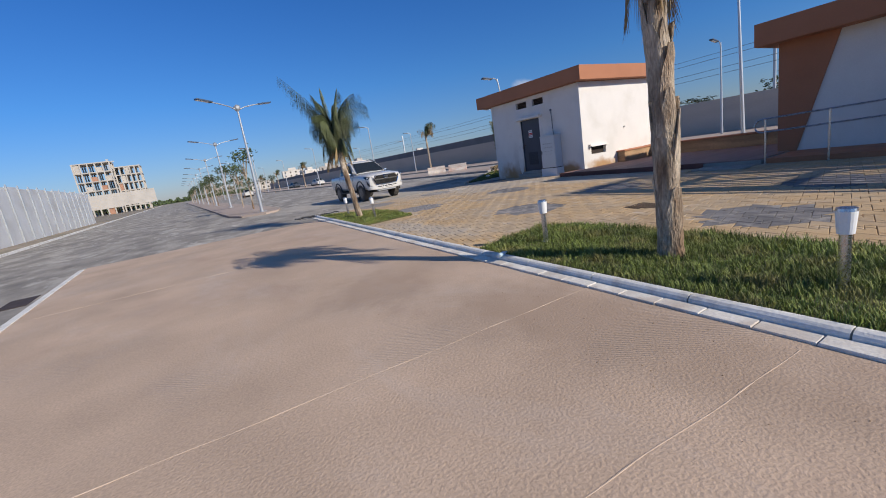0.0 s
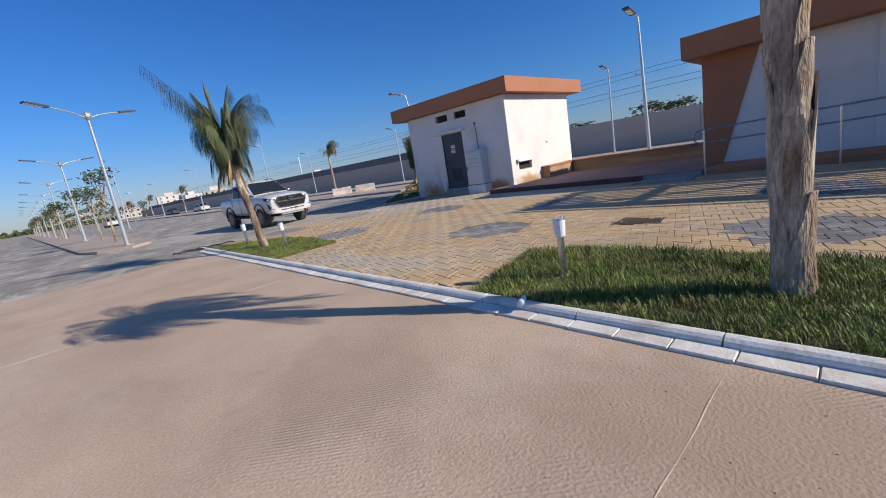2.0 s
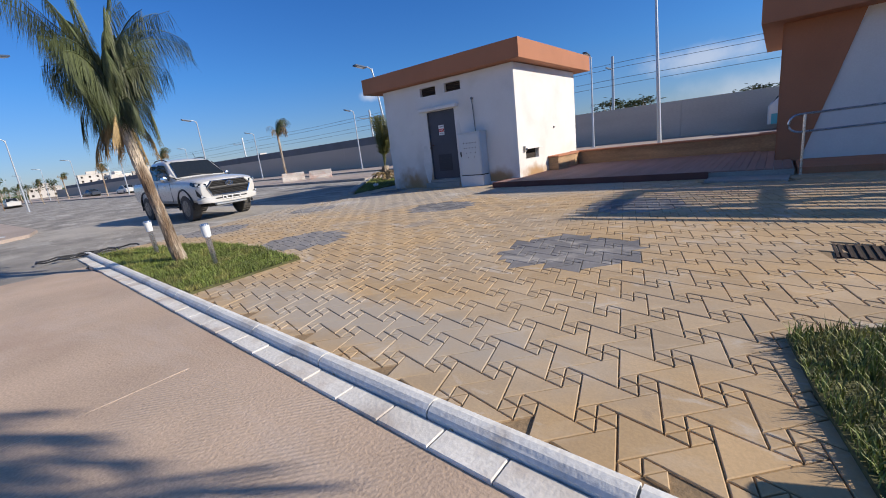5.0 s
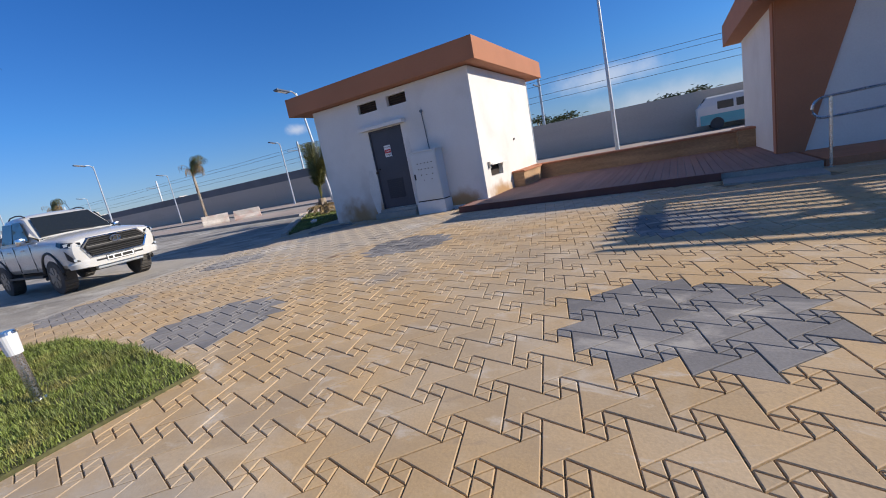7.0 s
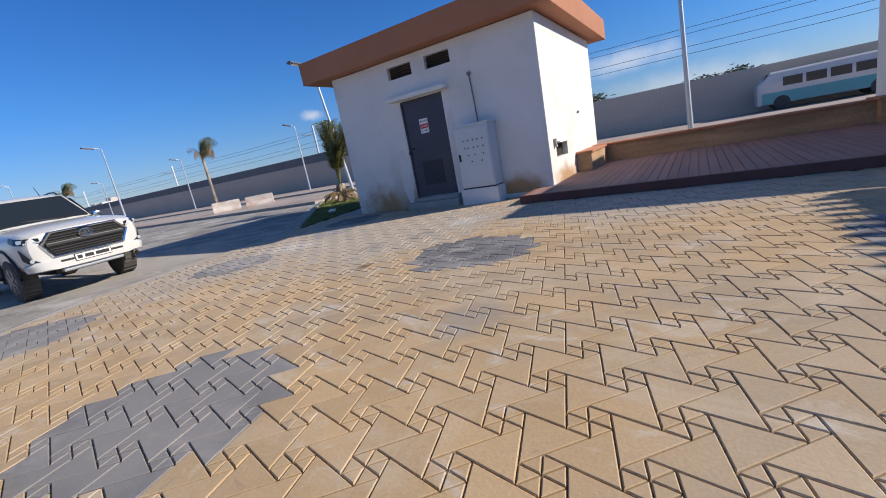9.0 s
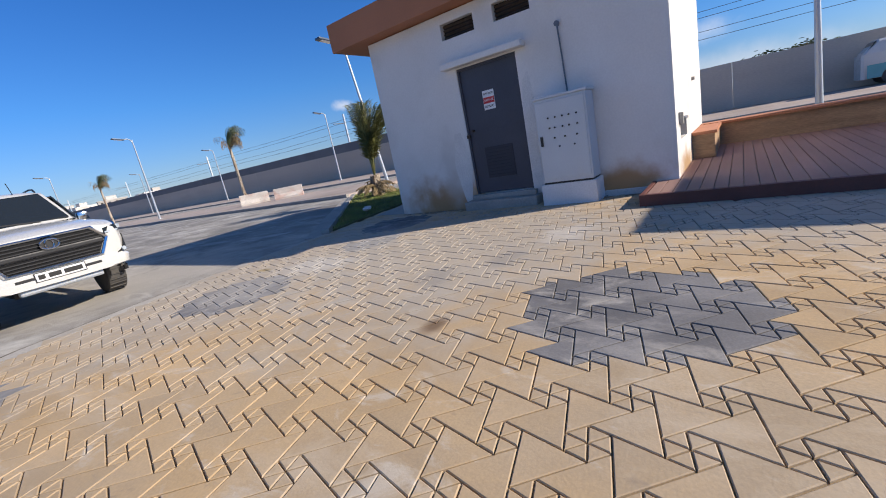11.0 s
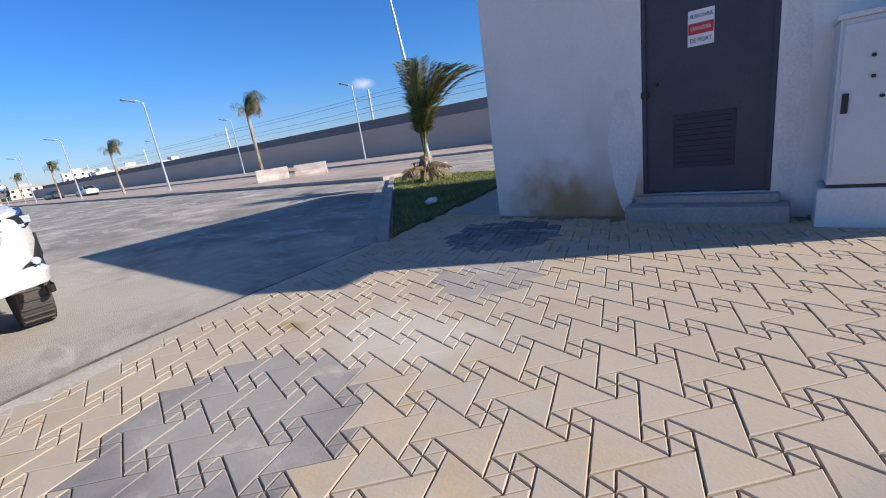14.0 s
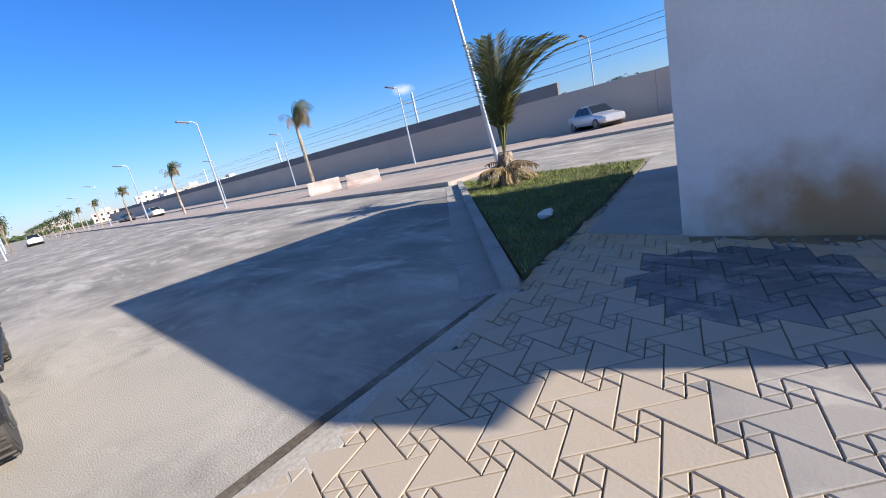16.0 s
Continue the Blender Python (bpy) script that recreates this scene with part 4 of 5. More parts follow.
def sheath(h0, h1, r, a0, half, peel, seed):
    """A torn leaf sheath wrapped round the stem, its point standing off."""
    rows = []
    for k in range(9):
        u = k / 8
        w = half * (1 - 0.75 * u ** 1.6)
        z = h0 + (h1 - h0) * u
        q = r + 0.004 + peel * u * u + 0.008 * noise.noise((seed * 3.1, u * 5, 0))
        mid = a0 + 0.35 * noise.noise((seed * 1.7, u * 2.2, 4))
        out, inn = [], []
        for j in range(7):
            a = mid + w * (j / 3 - 1)
            rr_ = q * (1.0 + 0.05 * noise.noise((j * 1.3 + seed, u * 4, 2)))
            out.append((rr_ * math.cos(a), rr_ * math.sin(a), z + 0.02 * noise.noise((j * 2.0, seed, u))))
            inn.append(((rr_ - 0.014) * math.cos(a), (rr_ - 0.014) * math.sin(a), z))
        rows.append(out + inn[::-1])
    return loft(rows)


p1 = palm("palm_tree", (4.97, 3.44, 0.0), 3.62, 0.112, 0.086, (0.02, 0.0), (0.02, 0.18), ((14, 1.3, 60, 90, 2.0, 52, 0.42, 0.7), (18, 1.05, 40, 80, 3.0, 48, 0.42, 1.0), (7, 1.15, -82, -62, 0.3, 44, 0.36, 0.8)), "palm with a grey fibrous trunk in the grass bed", 1, 2, 70)
for k, (z0_, z1_, a_, hf, pl_o) in enumerate(((0.05, 0.75, 250, 80, 0.012), (0.25, 0.62, 350, 60, 0.03), (0.5, 1.25, 190, 75, 0.02), (0.6, 1.5, 300, 70, 0.03), (0.95, 1.7, 235, 65, 0.015), (1.15, 1.62, 340, 50, 0.05), (1.3, 2.1, 265, 75, 0.02), (1.6, 2.3, 180, 70, 0.03), (1.75, 2.3, 325, 60, 0.055), (2.0, 2.8, 240, 80, 0.02), (2.3, 3.0, 300, 70, 0.035), (2.5, 3.3, 200, 70, 0.04), (0.1, 0.9, 110, 80, 0.02), (0.9, 1.7, 80, 80, 0.03), (1.8, 2.6, 120, 80, 0.03))):
    sh = part("leaf_sheath", sheath(z0_, z1_, 0.116 - 0.008 * z0_, math.radians(a_), math.radians(hf), pl_o, k + 1), M_BARK, p1, smooth=True)
    sh.location = (0.03 * (z0_ + z1_) / 7.1, 0.18 * ((z0_ + z1_) / 7.2) ** 2, 0)
p2 = palm("palm_tree", (5.42, 13.45, 0.0), 2.45, 0.082, 0.07, (-0.36, 0.06), (0.06, 0.0), ((10, 1.55, 82, 96, 0.9, 74, 0.42, 1.5), (18, 1.25, 80, 96, 1.5, 66, 0.46, 1.6), (16, 0.95, 70, 92, 2.2, 56, 0.46, 1.7), (10, 0.55, 20, 60, 2.4, 34, 0.44, 2.0), (7, 0.8, -60, -20, 0.8, 36, 0.30, 1.4)), "leaning feathery palm in the small grass bed", 2, 4)
for az, rise, ln, dp_ in ((176, 66, 2.25, 0.45), (168, 74, 1.9, 0.7), (6, 84, 1.95, 2.1), (-25, 84, 1.6, 2.3), (90, 86, 1.7, 1.4)):
    ob = new("frond", frond_mesh(ln, math.radians(rise), dp_, 84, 0.40, 300 + az, M_FROND, 0.0042, 0.1, 1.6))
    ob.parent = p2
    ob.matrix_basis = Matrix.Translation((-0.30, 0.06, 2.4)) @ pose(0, 0, 0, 0, 0, az)
# squat date palm with bound leaves
dp = thing("date_palm", (18.65, 22.15, 0.0), "squat date palm with bundled upright leaves", "palm tree", "palm trees")
part("trunk", trunk_mesh(0.75, 0.22, 0.16, (0, 0), (0, 0), 7, 0.06), M_BARK, dp)
rr = random.Random(8)
kinds = [frond_mesh(2.95 * rr.uniform(0.9, 1.05), 0, d_, 46, 0.30, 80 + k, M_DATE, 0.009, rr.uniform(-.12, .12), 0.0, 0.3) for k, d_ in enumerate((0.2, 0.35, 0.8, 1.5))]
for k in range(44):
    ob = new("frond", kinds[k % 4])
    ob.parent = dp
    straight = k % 4 < 2
    ob.matrix_basis = Matrix.Translation((0, 0, 0.5)) @ pose(0, 0, 0, 0, 0, k * 137.5 if straight else -50 + rr.uniform(-65, 65)) @ pose(0, 0, 0, rr.uniform(-6, 6), -rr.uniform(85, 95), 0)
kd = frond_mesh(0.8, 0, 0.8, 20, 0.22, 99, M_FROND_DRY)
for k in range(22):
    ob = new("dry_frond", kd)
    ob.parent = dp
    ob.matrix_basis = Matrix.Translation((0, 0, rr.uniform(0.2, 0.6))) @ pose(0, 0, 0, 0, 0, k * 137.5) @ pose(0, 0, 0, 0, rr.uniform(-25, 25), 0)
far_palm = palm("palm_tree", (22.7, 37.7, 0.1), 4.0, 0.10, 0.08, (-0.05, 0.2), (0.1, 0.0), ((16, 1.6, 74, 98, 1.9, 50, 0.44, 1.1), (14, 1.2, 60, 92, 2.7, 44, 0.44, 1.3)), "young palm bent by the wind beside the kerb", 4, 1, az=-40)
for k, (x, y, rz) in enumerate(((22.6, 62.0, 10), (22.6, 86.5, -25), (22.6, 111, 40), (22.6, 136, -10), (22.6, 161, 10), (22.6, 186, 30))):
    copy_thing(far_palm, pose(x, y, 0.1 if x > 20 else Z_ROAD, 0, 0, rz))


# ---- street lamps ----
def street_lamp(h, double):
    s = thing("street_lamp", (0, 0, 0), "double-armed street lamp on a galvanised pole" if double else "single-armed street lamp on a galvanised pole", "street lamp", "double street lamps" if double else "street lamps")
    part("pole", cyl((0, 0, 0), (0, 0, h), 0.085, 0.045, 14), M_GALV, s)
    part("base_plate", box(-0.18, 0.18, -0.18, 0.18, 0, 0.03), M_GALV, s)
    for sg_ in ((-1, 1) if double else (-1,)):
        if double:
            part("arm", tube([(0, 0, h - 0.05), (sg_ * 0.45, 0, h + 0.14), (sg_ * 1.0, 0, h + 0.26), (sg_ * 1.5, 0, h + 0.33)], 0.03, 8), M_GALV, s)
            hd = box(-0.40, 0.40, -0.14, 0.14, -0.03, 0.04, 0.02, m=pose(sg_ * 1.75, 0, h + 0.37, 0, -sg_ * 8, 0))
            lh = part("lamp_head", hd, M_LED, s, "dark flat LED lamp head")
            for q in range(3):
                part("led_lens", box(-0.09, 0.09, -0.10, 0.10, -0.045, -0.029, m=pose(sg_ * (1.6 + 0.21 * q), 0, h + 0.355 + 0.028 * q, 0, -sg_ * 8, 0)), M_OPAL, lh)
        else:
            part("arm", tube([(0, 0, h - 0.3), (-0.03, 0, h - 0.15), (-0.12, 0, h), (-0.28, 0, h + 0.09), (-0.55, 0, h + 0.11)], [0.045, 0.042, 0.038, 0.033, 0.03], 8), M_GALV, s)
            lh = part("lamp_head", box(-0.42, 0.42, -0.15, 0.15, -0.04, 0.05, 0.03, m=pose(-0.92, 0, h + 0.12, 0, 10, 0)), M_LED, s, "dark flat LED lamp head")
            part("led_lens", box(-0.26, 0.26, -0.10, 0.10, -0.055, -0.041, m=pose(-0.92, 0, h + 0.12, 0, 10, 0)), M_OPAL, lh)
    if double:
        part("crown_ornament", loft([[(0.16 * math.cos(a) * k, 0.16 * math.sin(a) * k, h - 0.1 + z) for a in (i * math.pi / 4 for i in range(8))] for k, z in ((0.4, 0), (1.0, 0.12), (1.1, 0.25), (0.3, 0.34))]), M_GALV, s)
    return s


dl = street_lamp(5.45, True)
dl.matrix_world = pose(4.55, 26.0, 0.08, 0, 0, 28)
for k in range(1, 9):
    copy_thing(dl, pose(4.6 + 0.05 * k, 26.0 + 17.0 * k, 0.08, 0, 0, 22))
sl = street_lamp(6.4, False)
sl.matrix_world = pose(22.5, 25.1, Z_ROAD, -3.5, -4.5, 0)
for x, y, rz in [(22.3, 50.5 + 25 * k, 0) for k in range(6)] + [(22.1, 9.95, 0), (36.5, 44.0, 0), (36.5, 66.0, 0), (36.5, 90.0, 0), (36.0, 17.2, 0), (44.0, 30.5, 0), (10.0, 60, 0), (10, 85, 0), (10, 110, 0)]:
    lamp_ = copy_thing(sl, pose(x, y, -0.1 if x > 42 else 0.05 if x > 30 else 0.09 if x > 20 and y > 26 else Z_ROAD - 0.01, -1.5 if x < 23 and y < 12 else 0, 0, rz))
    if x == 22.1:
        lamp_.scale = (1, 1, 0.97)

# ---- median island, sidewalks, east road ----
isl = tagged(part("median", prism([(3.0, 27.5), (3.4, 25.4), (4.5, 24.6), (5.3, 25.4), (5.8, 27.5), (7.4, 200), (3.4, 200)], -0.3, 0.08), M_SIDEWALK), "long concrete median island with kerb", "pavement", kind="structure")
tagged(part("sidewalk_mid", prism([(20.0, 25.2), (20.0, 400), (25.4, 400), (25.4, 27.0), (24.0, 25.4)], -0.3, 0.10), M_SIDEWALK), "pale concrete sidewalk with lamps and palms", "pavement", kind="structure")
tagged(part("kerb_mid", box(19.86, 19.998, 25.2, 400, -0.3, 0.115), M_CONC), "dark grey concrete kerb of the sidewalk", "kerb", kind="structure")
tagged(part("road_east", box(20.004, 30.0, -60, 400, -0.4, Z_ROAD - 0.006), M_ASPHALT), "pale asphalt service road behind the hut", "road", kind="structure")
tagged(part("kerb_east", box(30.0, 30.2, -60, 400, -0.4, 0.10), M_CONC), "grey kerb of the far sidewalk", "kerb", kind="structure")
tagged(part("sidewalk_east", box(30.2, 39.9, -60, 400, -0.4, 0.06), M_SIDEWALK), "pinkish concrete strip along the boundary wall", "pavement", kind="structure")
we = thing("wall_east", label="long grey beige concrete boundary wall", category="wall", kind="structure")
for k in range(20):
    y0 = -40 + k * 13.0
    part("wall_panel", box(40.0, 40.22, y0, y0 + 12.98, -0.2, 2.75), M_EWALL, we)
part("wall_back", box(45, 45.4, 34, 230, -0.2, 4.0), M_EWALL_DARK, we, "taller dark wall behind")


# ---- jersey barriers ----
def barrier():
    b = thing("jersey_barrier", (0, 0, 0), "worn white and red concrete jersey barrier", "barrier", "jersey barriers")
    sec = [(-0.3, 0), (0.3, 0), (0.3, 0.12), (0.14, 0.38), (0.1, 0.78), (-0.1, 0.78), (-0.14, 0.38), (-0.3, 0.12)]
    part("block", loft([[(x, y, z) for x, z in sec] for y in (-1.0, 1.0)]), M_BARRIER, b)
    for k in range(5):
        part("hole", box(-0.32, -0.19, -0.7 + k * 0.33, -0.6 + k * 0.33, 0.13, 0.26), M_DARK, b)
    return b


jb = barrier()
jb.matrix_world = pose(22.6, 36.6, 0.1, 0, 0, -120)
jb.scale = (0.85, 0.85, 0.85)
copy_thing(jb, pose(23.6, 34.4, 0.1, 0, 0, -132))


# ---- vehicles ----
def wheel(parent, x, y, r, w, s):
    t = part("wheel", cyl((x, y - w / 2, r), (x, y + w / 2, r), r * 0.99, seg=32), M_TYRE, parent, "black tyre on alloy rim")
    bm = cyl((x, y - w / 2 - 0.004, r), (x, y + w / 2 + 0.004, r), r * 0.9, seg=32)
    part("sidewall", bm, M_TYRE, t)
    for k in range(28):
        a = 2 * math.pi * k / 28
        part("tread", box(-0.009, 0.009, -w * 0.46, w * 0.46, -0.004, 0.004, m=pose(x + r * math.cos(a), y, r + r * math.sin(a), 0, -math.degrees(a), 0)), M_TYRE, t)
    part("rim", cyl((x, y + s * (w / 2 - 0.03), r), (x, y + s * (w / 2 + 0.008), r), r * 0.62, seg=28), M_RIM, t)
    for k in range(6):
        a = 2 * math.pi * k / 6
        part("spoke", box(-0.035, 0.035, -0.008, 0.012, 0, r * 0.6, 0.006, m=pose(x, y + s * (w / 2 + 0.012), r, 0, math.degrees(a), 0)), M_RIM, t)
    return t


def ring(x, w, z0, zs, zt, crown=0.04, tuck=0.05):
    """A car body's cross-section at x, from sill to bonnet."""
    h = [(w - tuck, z0), (w, z0 + 0.12), (w + 0.005, (z0 + zs) / 2), (w - 0.015, zs - 0.03), (w - 0.06, zs + 0.03), (w * 0.6, zt), (0.0, zt + crown)]
    return [(x, y, z) for y, z in h] + [(x, -y, z) for y, z in h[-2::-1]]


def pickup(loc, rz):
    t = thing("pickup_truck", loc, "white double-cab pickup truck parked on the asphalt", "pickup truck", rz=rz)

    def rg(x, w, z0, zs, zt, crown=0.03):
        h = [(w - 0.10, z0), (w - 0.02, z0 + 0.10), (w, z0 + 0.26), (w + 0.006, (z0 + zs) / 2 + 0.05), (w - 0.004, zs - 0.10), (w - 0.03, zs - 0.03), (w - 0.085, zs + 0.02), (w * 0.72, zt - 0.005), (w * 0.4, zt + crown * 0.7), (0.0, zt + crown)]
        return [(x, y, z) for y, z in h] + [(x, -y, z) for y, z in h[-2::-1]]

    secs = [rg(2.40, 0.68, 0.53, 1.02, 1.06, 0.01), rg(2.37, 0.77, 0.52, 1.05, 1.10, 0.02), rg(2.28, 0.83, 0.51, 1.08, 1.13), rg(2.12, 0.863, 0.51, 1.11, 1.165), rg(1.9, 0.868, 0.52, 1.135, 1.19), rg(1.5, 0.875, 0.53, 1.16, 1.225), rg(1.05, 0.875, 0.53, 1.18, 1.245),
            rg(0.8, 0.875, 0.52, 1.19, 1.25), rg(-0.9, 0.875, 0.52, 1.20, 1.23), rg(-1.2, 0.875, 0.53, 1.20, 1.22, 0), rg(-2.55, 0.865, 0.57, 1.20, 1.22, 0), rg(-2.62, 0.83, 0.60, 1.16, 1.18, 0)]
    b = part("body", loft(secs), M_TRUCK, t)
    cut(b, [("cyl", (1.42, -1.2, 0.45), (1.42, 1.2, 0.45), 0.47, 0.47, 32), ("cyl", (-1.6, -1.2, 0.45), (-1.6, 1.2, 0.45), 0.47, 0.47, 32)])
    part("underbody", box(-2.3, 2.0, -0.45, 0.45, 0.36, 0.54), M_BLACK, t)
    for x in (1.42, -1.6):
        arch = [(0.462 * math.cos(a), 0.46 + 0.462 * math.sin(a)) for a in (math.pi * k / 14 for k in range(15))]
        part("wheel_well", loft([[(x + u, y, v) for u, v in arch] for y in (-0.63, 0.63)]), M_BLACK, t)
        for s in (-1, 1):
            wheel(t, x, s * 0.755, 0.38, 0.24, s)
            arc = [(x + 0.475 * math.cos(a), s * 0.868, 0.45 + 0.475 * math.sin(a)) for a in (math.radians(-14 + 208 * k / 24) for k in range(25))]
            part("fender_flare", tube(arc, 0.034, 8), M_BLACK, t, "black plastic wheel-arch flare", smooth=True)

    def cabring(x, wb, zb, wt, zt):
        h = [(wb, zb), (wb - 0.012, zb + 0.06), ((wb + wt) / 2 + 0.02, (zb + zt) / 2), (wt + 0.045, zt - 0.09), (wt, zt - 0.025), (wt * 0.75, zt + 0.008), (wt * 0.4, zt + 0.022), (0, zt + 0.028)]
        return [(x, y, z) for y, z in h] + [(x, -y, z) for y, z in h[-2::-1]]

    cabin = loft([cabring(0.92, 0.77, 1.20, 0.74, 1.235), cabring(0.50, 0.82, 1.20, 0.70, 1.52), cabring(0.14, 0.83, 1.20, 0.645, 1.765), cabring(0.0, 0.83, 1.20, 0.65, 1.81), cabring(-0.3, 0.83, 1.20, 0.66, 1.84), cabring(-0.95, 0.83, 1.20, 0.65, 1.82), cabring(-1.08, 0.83, 1.20, 0.66, 1.765), cabring(-1.26, 0.83, 1.20, 0.75, 1.25)])
    part("cabin", cabin, M_TRUCK, t, smooth=True)
    part("windscreen", quad([(0.845, 0.685, 1.287), (0.845, -0.685, 1.287), (0.215, -0.565, 1.742), (0.215, 0.565, 1.742)][::-1], 0.03), M_GLASS, t, "dark tinted windscreen")
    part("sticker", quad([(0.76, -0.50, 1.362), (0.76, -0.60, 1.362), (0.69, -0.59, 1.412), (0.69, -0.50, 1.412)][::-1], 0.012), M_WHITE_SIGN, t, "small white windscreen sticker")
    for s in (-1, 1):
        part("wiper", tube([(0.875, s * 0.05 + 0.28, 1.30), (0.80, s * 0.05 - 0.28, 1.352)], 0.01, 6), M_BLACK, t)
        for x0, x1, xa, xb in ((0.62, -0.30, 0.14, -0.30), (-0.36, -1.04, -0.36, -0.93)):
            pts = [(x0, s * 0.826, 1.26), (x1, s * 0.826, 1.26), (xb, s * 0.716, 1.725), (xa, s * 0.716, 1.695)]
            part("side_window", quad(pts if s > 0 else pts[::-1], 0.022), M_GLASS, t, "dark side window")
        mr = part("mirror", box(0.46, 0.58, s * 0.95 - 0.085, s * 0.95 + 0.085, 1.20, 1.34, 0.04), M_CHROME, t, "chrome-capped door mirror", smooth=True)
        part("mirror_foot", box(0.48, 0.55, min(s * 0.82, s * 0.90), max(s * 0.82, s * 0.90), 1.22, 1.25), M_BLACK, mr)
        part("roof_rail", tube([(0.02, s * 0.58, 1.81), (-0.14, s * 0.59, 1.862), (-0.4, s * 0.60, 1.882), (-0.8, s * 0.59, 1.868), (-0.98, s * 0.58, 1.815)], 0.015, 8), M_BLACK, t, "black roof rail", smooth=True)
        hl = [(2.41, s * 0.62, 0.955), (2.32, s * 0.82, 0.96), (2.13, s * 0.878, 0.985), (1.98, s * 0.888, 1.04), (1.99, s * 0.866, 1.115), (2.14, s * 0.852, 1.09), (2.31, s * 0.805, 1.065), (2.40, s * 0.62, 1.035)]
        bm = bmesh.new()
        lo = [bm.verts.new((x - 0.05, y * 0.955, z)) for x, y, z in hl]
        hi = [bm.verts.new((x + 0.012, y * 0.992, z)) for x, y, z in hl]
        for k in range(8):
            bm.faces.new((lo[k], lo[(k + 1) % 8], hi[(k + 1) % 8], hi[k]))
        for k in range(3):
            bm.faces.new((hi[k], hi[k + 1], hi[6 - k], hi[7 - k]))
        bmesh.ops.recalc_face_normals(bm, faces=bm.faces[:])
        lamp = part("headlight", bm, M_GLASS, t, "slim dark headlight")
        part("lens", box(-0.012, 0.012, -0.045, 0.045, -0.03, 0.03, 0.008, m=pose(2.292, s * 0.822, 1.02, 0, 0, s * 40)), M_LAMPGLASS, lamp, "clear round lens")
        part("light_bar", quad([(2.425, s * 0.62, 0.962), (2.338, s * 0.805, 0.968), (2.336, s * 0.805, 0.99), (2.421, s * 0.62, 0.985)][::-s], 0.01), M_LAMPGLASS, lamp)
        fr = [(2.40, s * 0.69, 0.655), (2.335, s * 0.815, 0.655), (2.24, s * 0.853, 0.72), (2.22, s * 0.858, 0.90), (2.28, s * 0.835, 0.84), (2.355, s * 0.79, 0.72)]
        bm = bmesh.new()
        vs = [bm.verts.new((x + 0.008, y * 1.006, z)) for x, y, z in fr]
        vb = [bm.verts.new((x - 0.03, y * 0.97, z)) for x, y, z in fr]
        bm.faces.new((vs[0], vs[1], vs[5]))
        bm.faces.new((vs[1], vs[2], vs[4], vs[5]))
        bm.faces.new((vs[2], vs[3], vs[4]))
        for k in range(6):
            bm.faces.new((vs[k], vs[(k + 1) % 6], vb[(k + 1) % 6], vb[k]))
        bmesh.ops.recalc_face_normals(bm, faces=bm.faces[:])
        fg = part("fog_recess", bm, M_BLACK, t, "black fog-light recess")
        part("fog_light", cyl((2.35, s * 0.77, 0.69), (2.395, s * 0.785, 0.69), 0.03, seg=12), M_LAMPGLASS, fg)
        part("side_step", box(-1.1, 0.92, s * 0.86 - 0.07, s * 0.86 + 0.07, 0.40, 0.45, 0.015), M_BLACK, t)
        for x in (0.22, -0.62):
            part("door_handle", box(x - 0.10, x + 0.08, s * 0.888 - 0.015, s * 0.888 + 0.015, 1.05, 1.08, 0.006), M_CHROME, t)
        for x in (0.62, -0.33, -1.13):
            part("door_seam", box(x - 0.005, x + 0.005, s * 0.876 - 0.006, s * 0.876 + 0.006, 0.56, 1.17), M_BLACK, t)
    hexa = [(0.45, 1.07), (0.60, 0.91), (0.49, 0.70), (-0.49, 0.70), (-0.60, 0.91), (-0.45, 1.07)]
    cz = 0.87
    outer = [[(2.30, y * 1.10, cz + (z - cz) * 1.17) for y, z in hexa], [(2.405, y * 1.09, cz + (z - cz) * 1.15) for y, z in hexa], [(2.445, y * 1.05, cz + (z - cz) * 1.08) for y, z in hexa], [(2.435, y, z) for y, z in hexa], [(2.36, y * 0.985, cz + (z - cz) * 0.98) for y, z in hexa]]
    part("grille_surround", loft(outer), M_CHROME, t, "chrome grille surround")
    g = part("grille", loft([[(2.34, y * 0.98, cz + (z - cz) * 0.97) for y, z in hexa], [(2.418, y * 0.985, cz + (z - cz) * 0.98) for y, z in hexa]]), M_GRILLE, t, "black slatted grille")
    for k in range(8):
        zz = 0.722 + k * 0.042
        hw = 0.49 + 0.11 * (zz - 0.70) / 0.21 if zz < 0.91 else 0.60 - 0.15 * (zz - 0.91) / 0.16
        part("slat", box(2.41, 2.432, -hw * 0.97, hw * 0.97, zz, zz + 0.014), M_BLACK, g)
    part("grille_bar", box(2.38, 2.45, -0.57, 0.57, 0.855, 0.925, 0.018), M_BLACK, g)
    em = [(2.44, 0.10 * math.cos(a), 0.985 + 0.066 * math.sin(a)) for a in (k * math.pi / 10 for k in range(20))]
    part("emblem_back", loft([[(x - 0.004, y * 0.95, 0.985 + (z - 0.985) * 0.95) for x, y, z in em], [(x + 0.012, y * 0.95, 0.985 + (z - 0.985) * 0.95) for x, y, z in em]]), M_INK, g)
    for ky, kz in ((1.0, 1.0), (0.45, 0.95)):
        part("emblem", tube([(x + 0.018, y * ky, 0.985 + (z - 0.985) * kz) for x, y, z in em + em[:1]], 0.011, 6), M_CHROME, g, "plain chrome oval ring")
    bp = lambda x, k: [(x, y * k, z) for y, z in ((0.0, 0.475), (0.55, 0.48), (0.64, 0.50), (0.66, 0.60), (0.62, 0.645), (0.0, 0.645), (-0.62, 0.645), (-0.66, 0.60), (-0.64, 0.50), (-0.55, 0.48))]
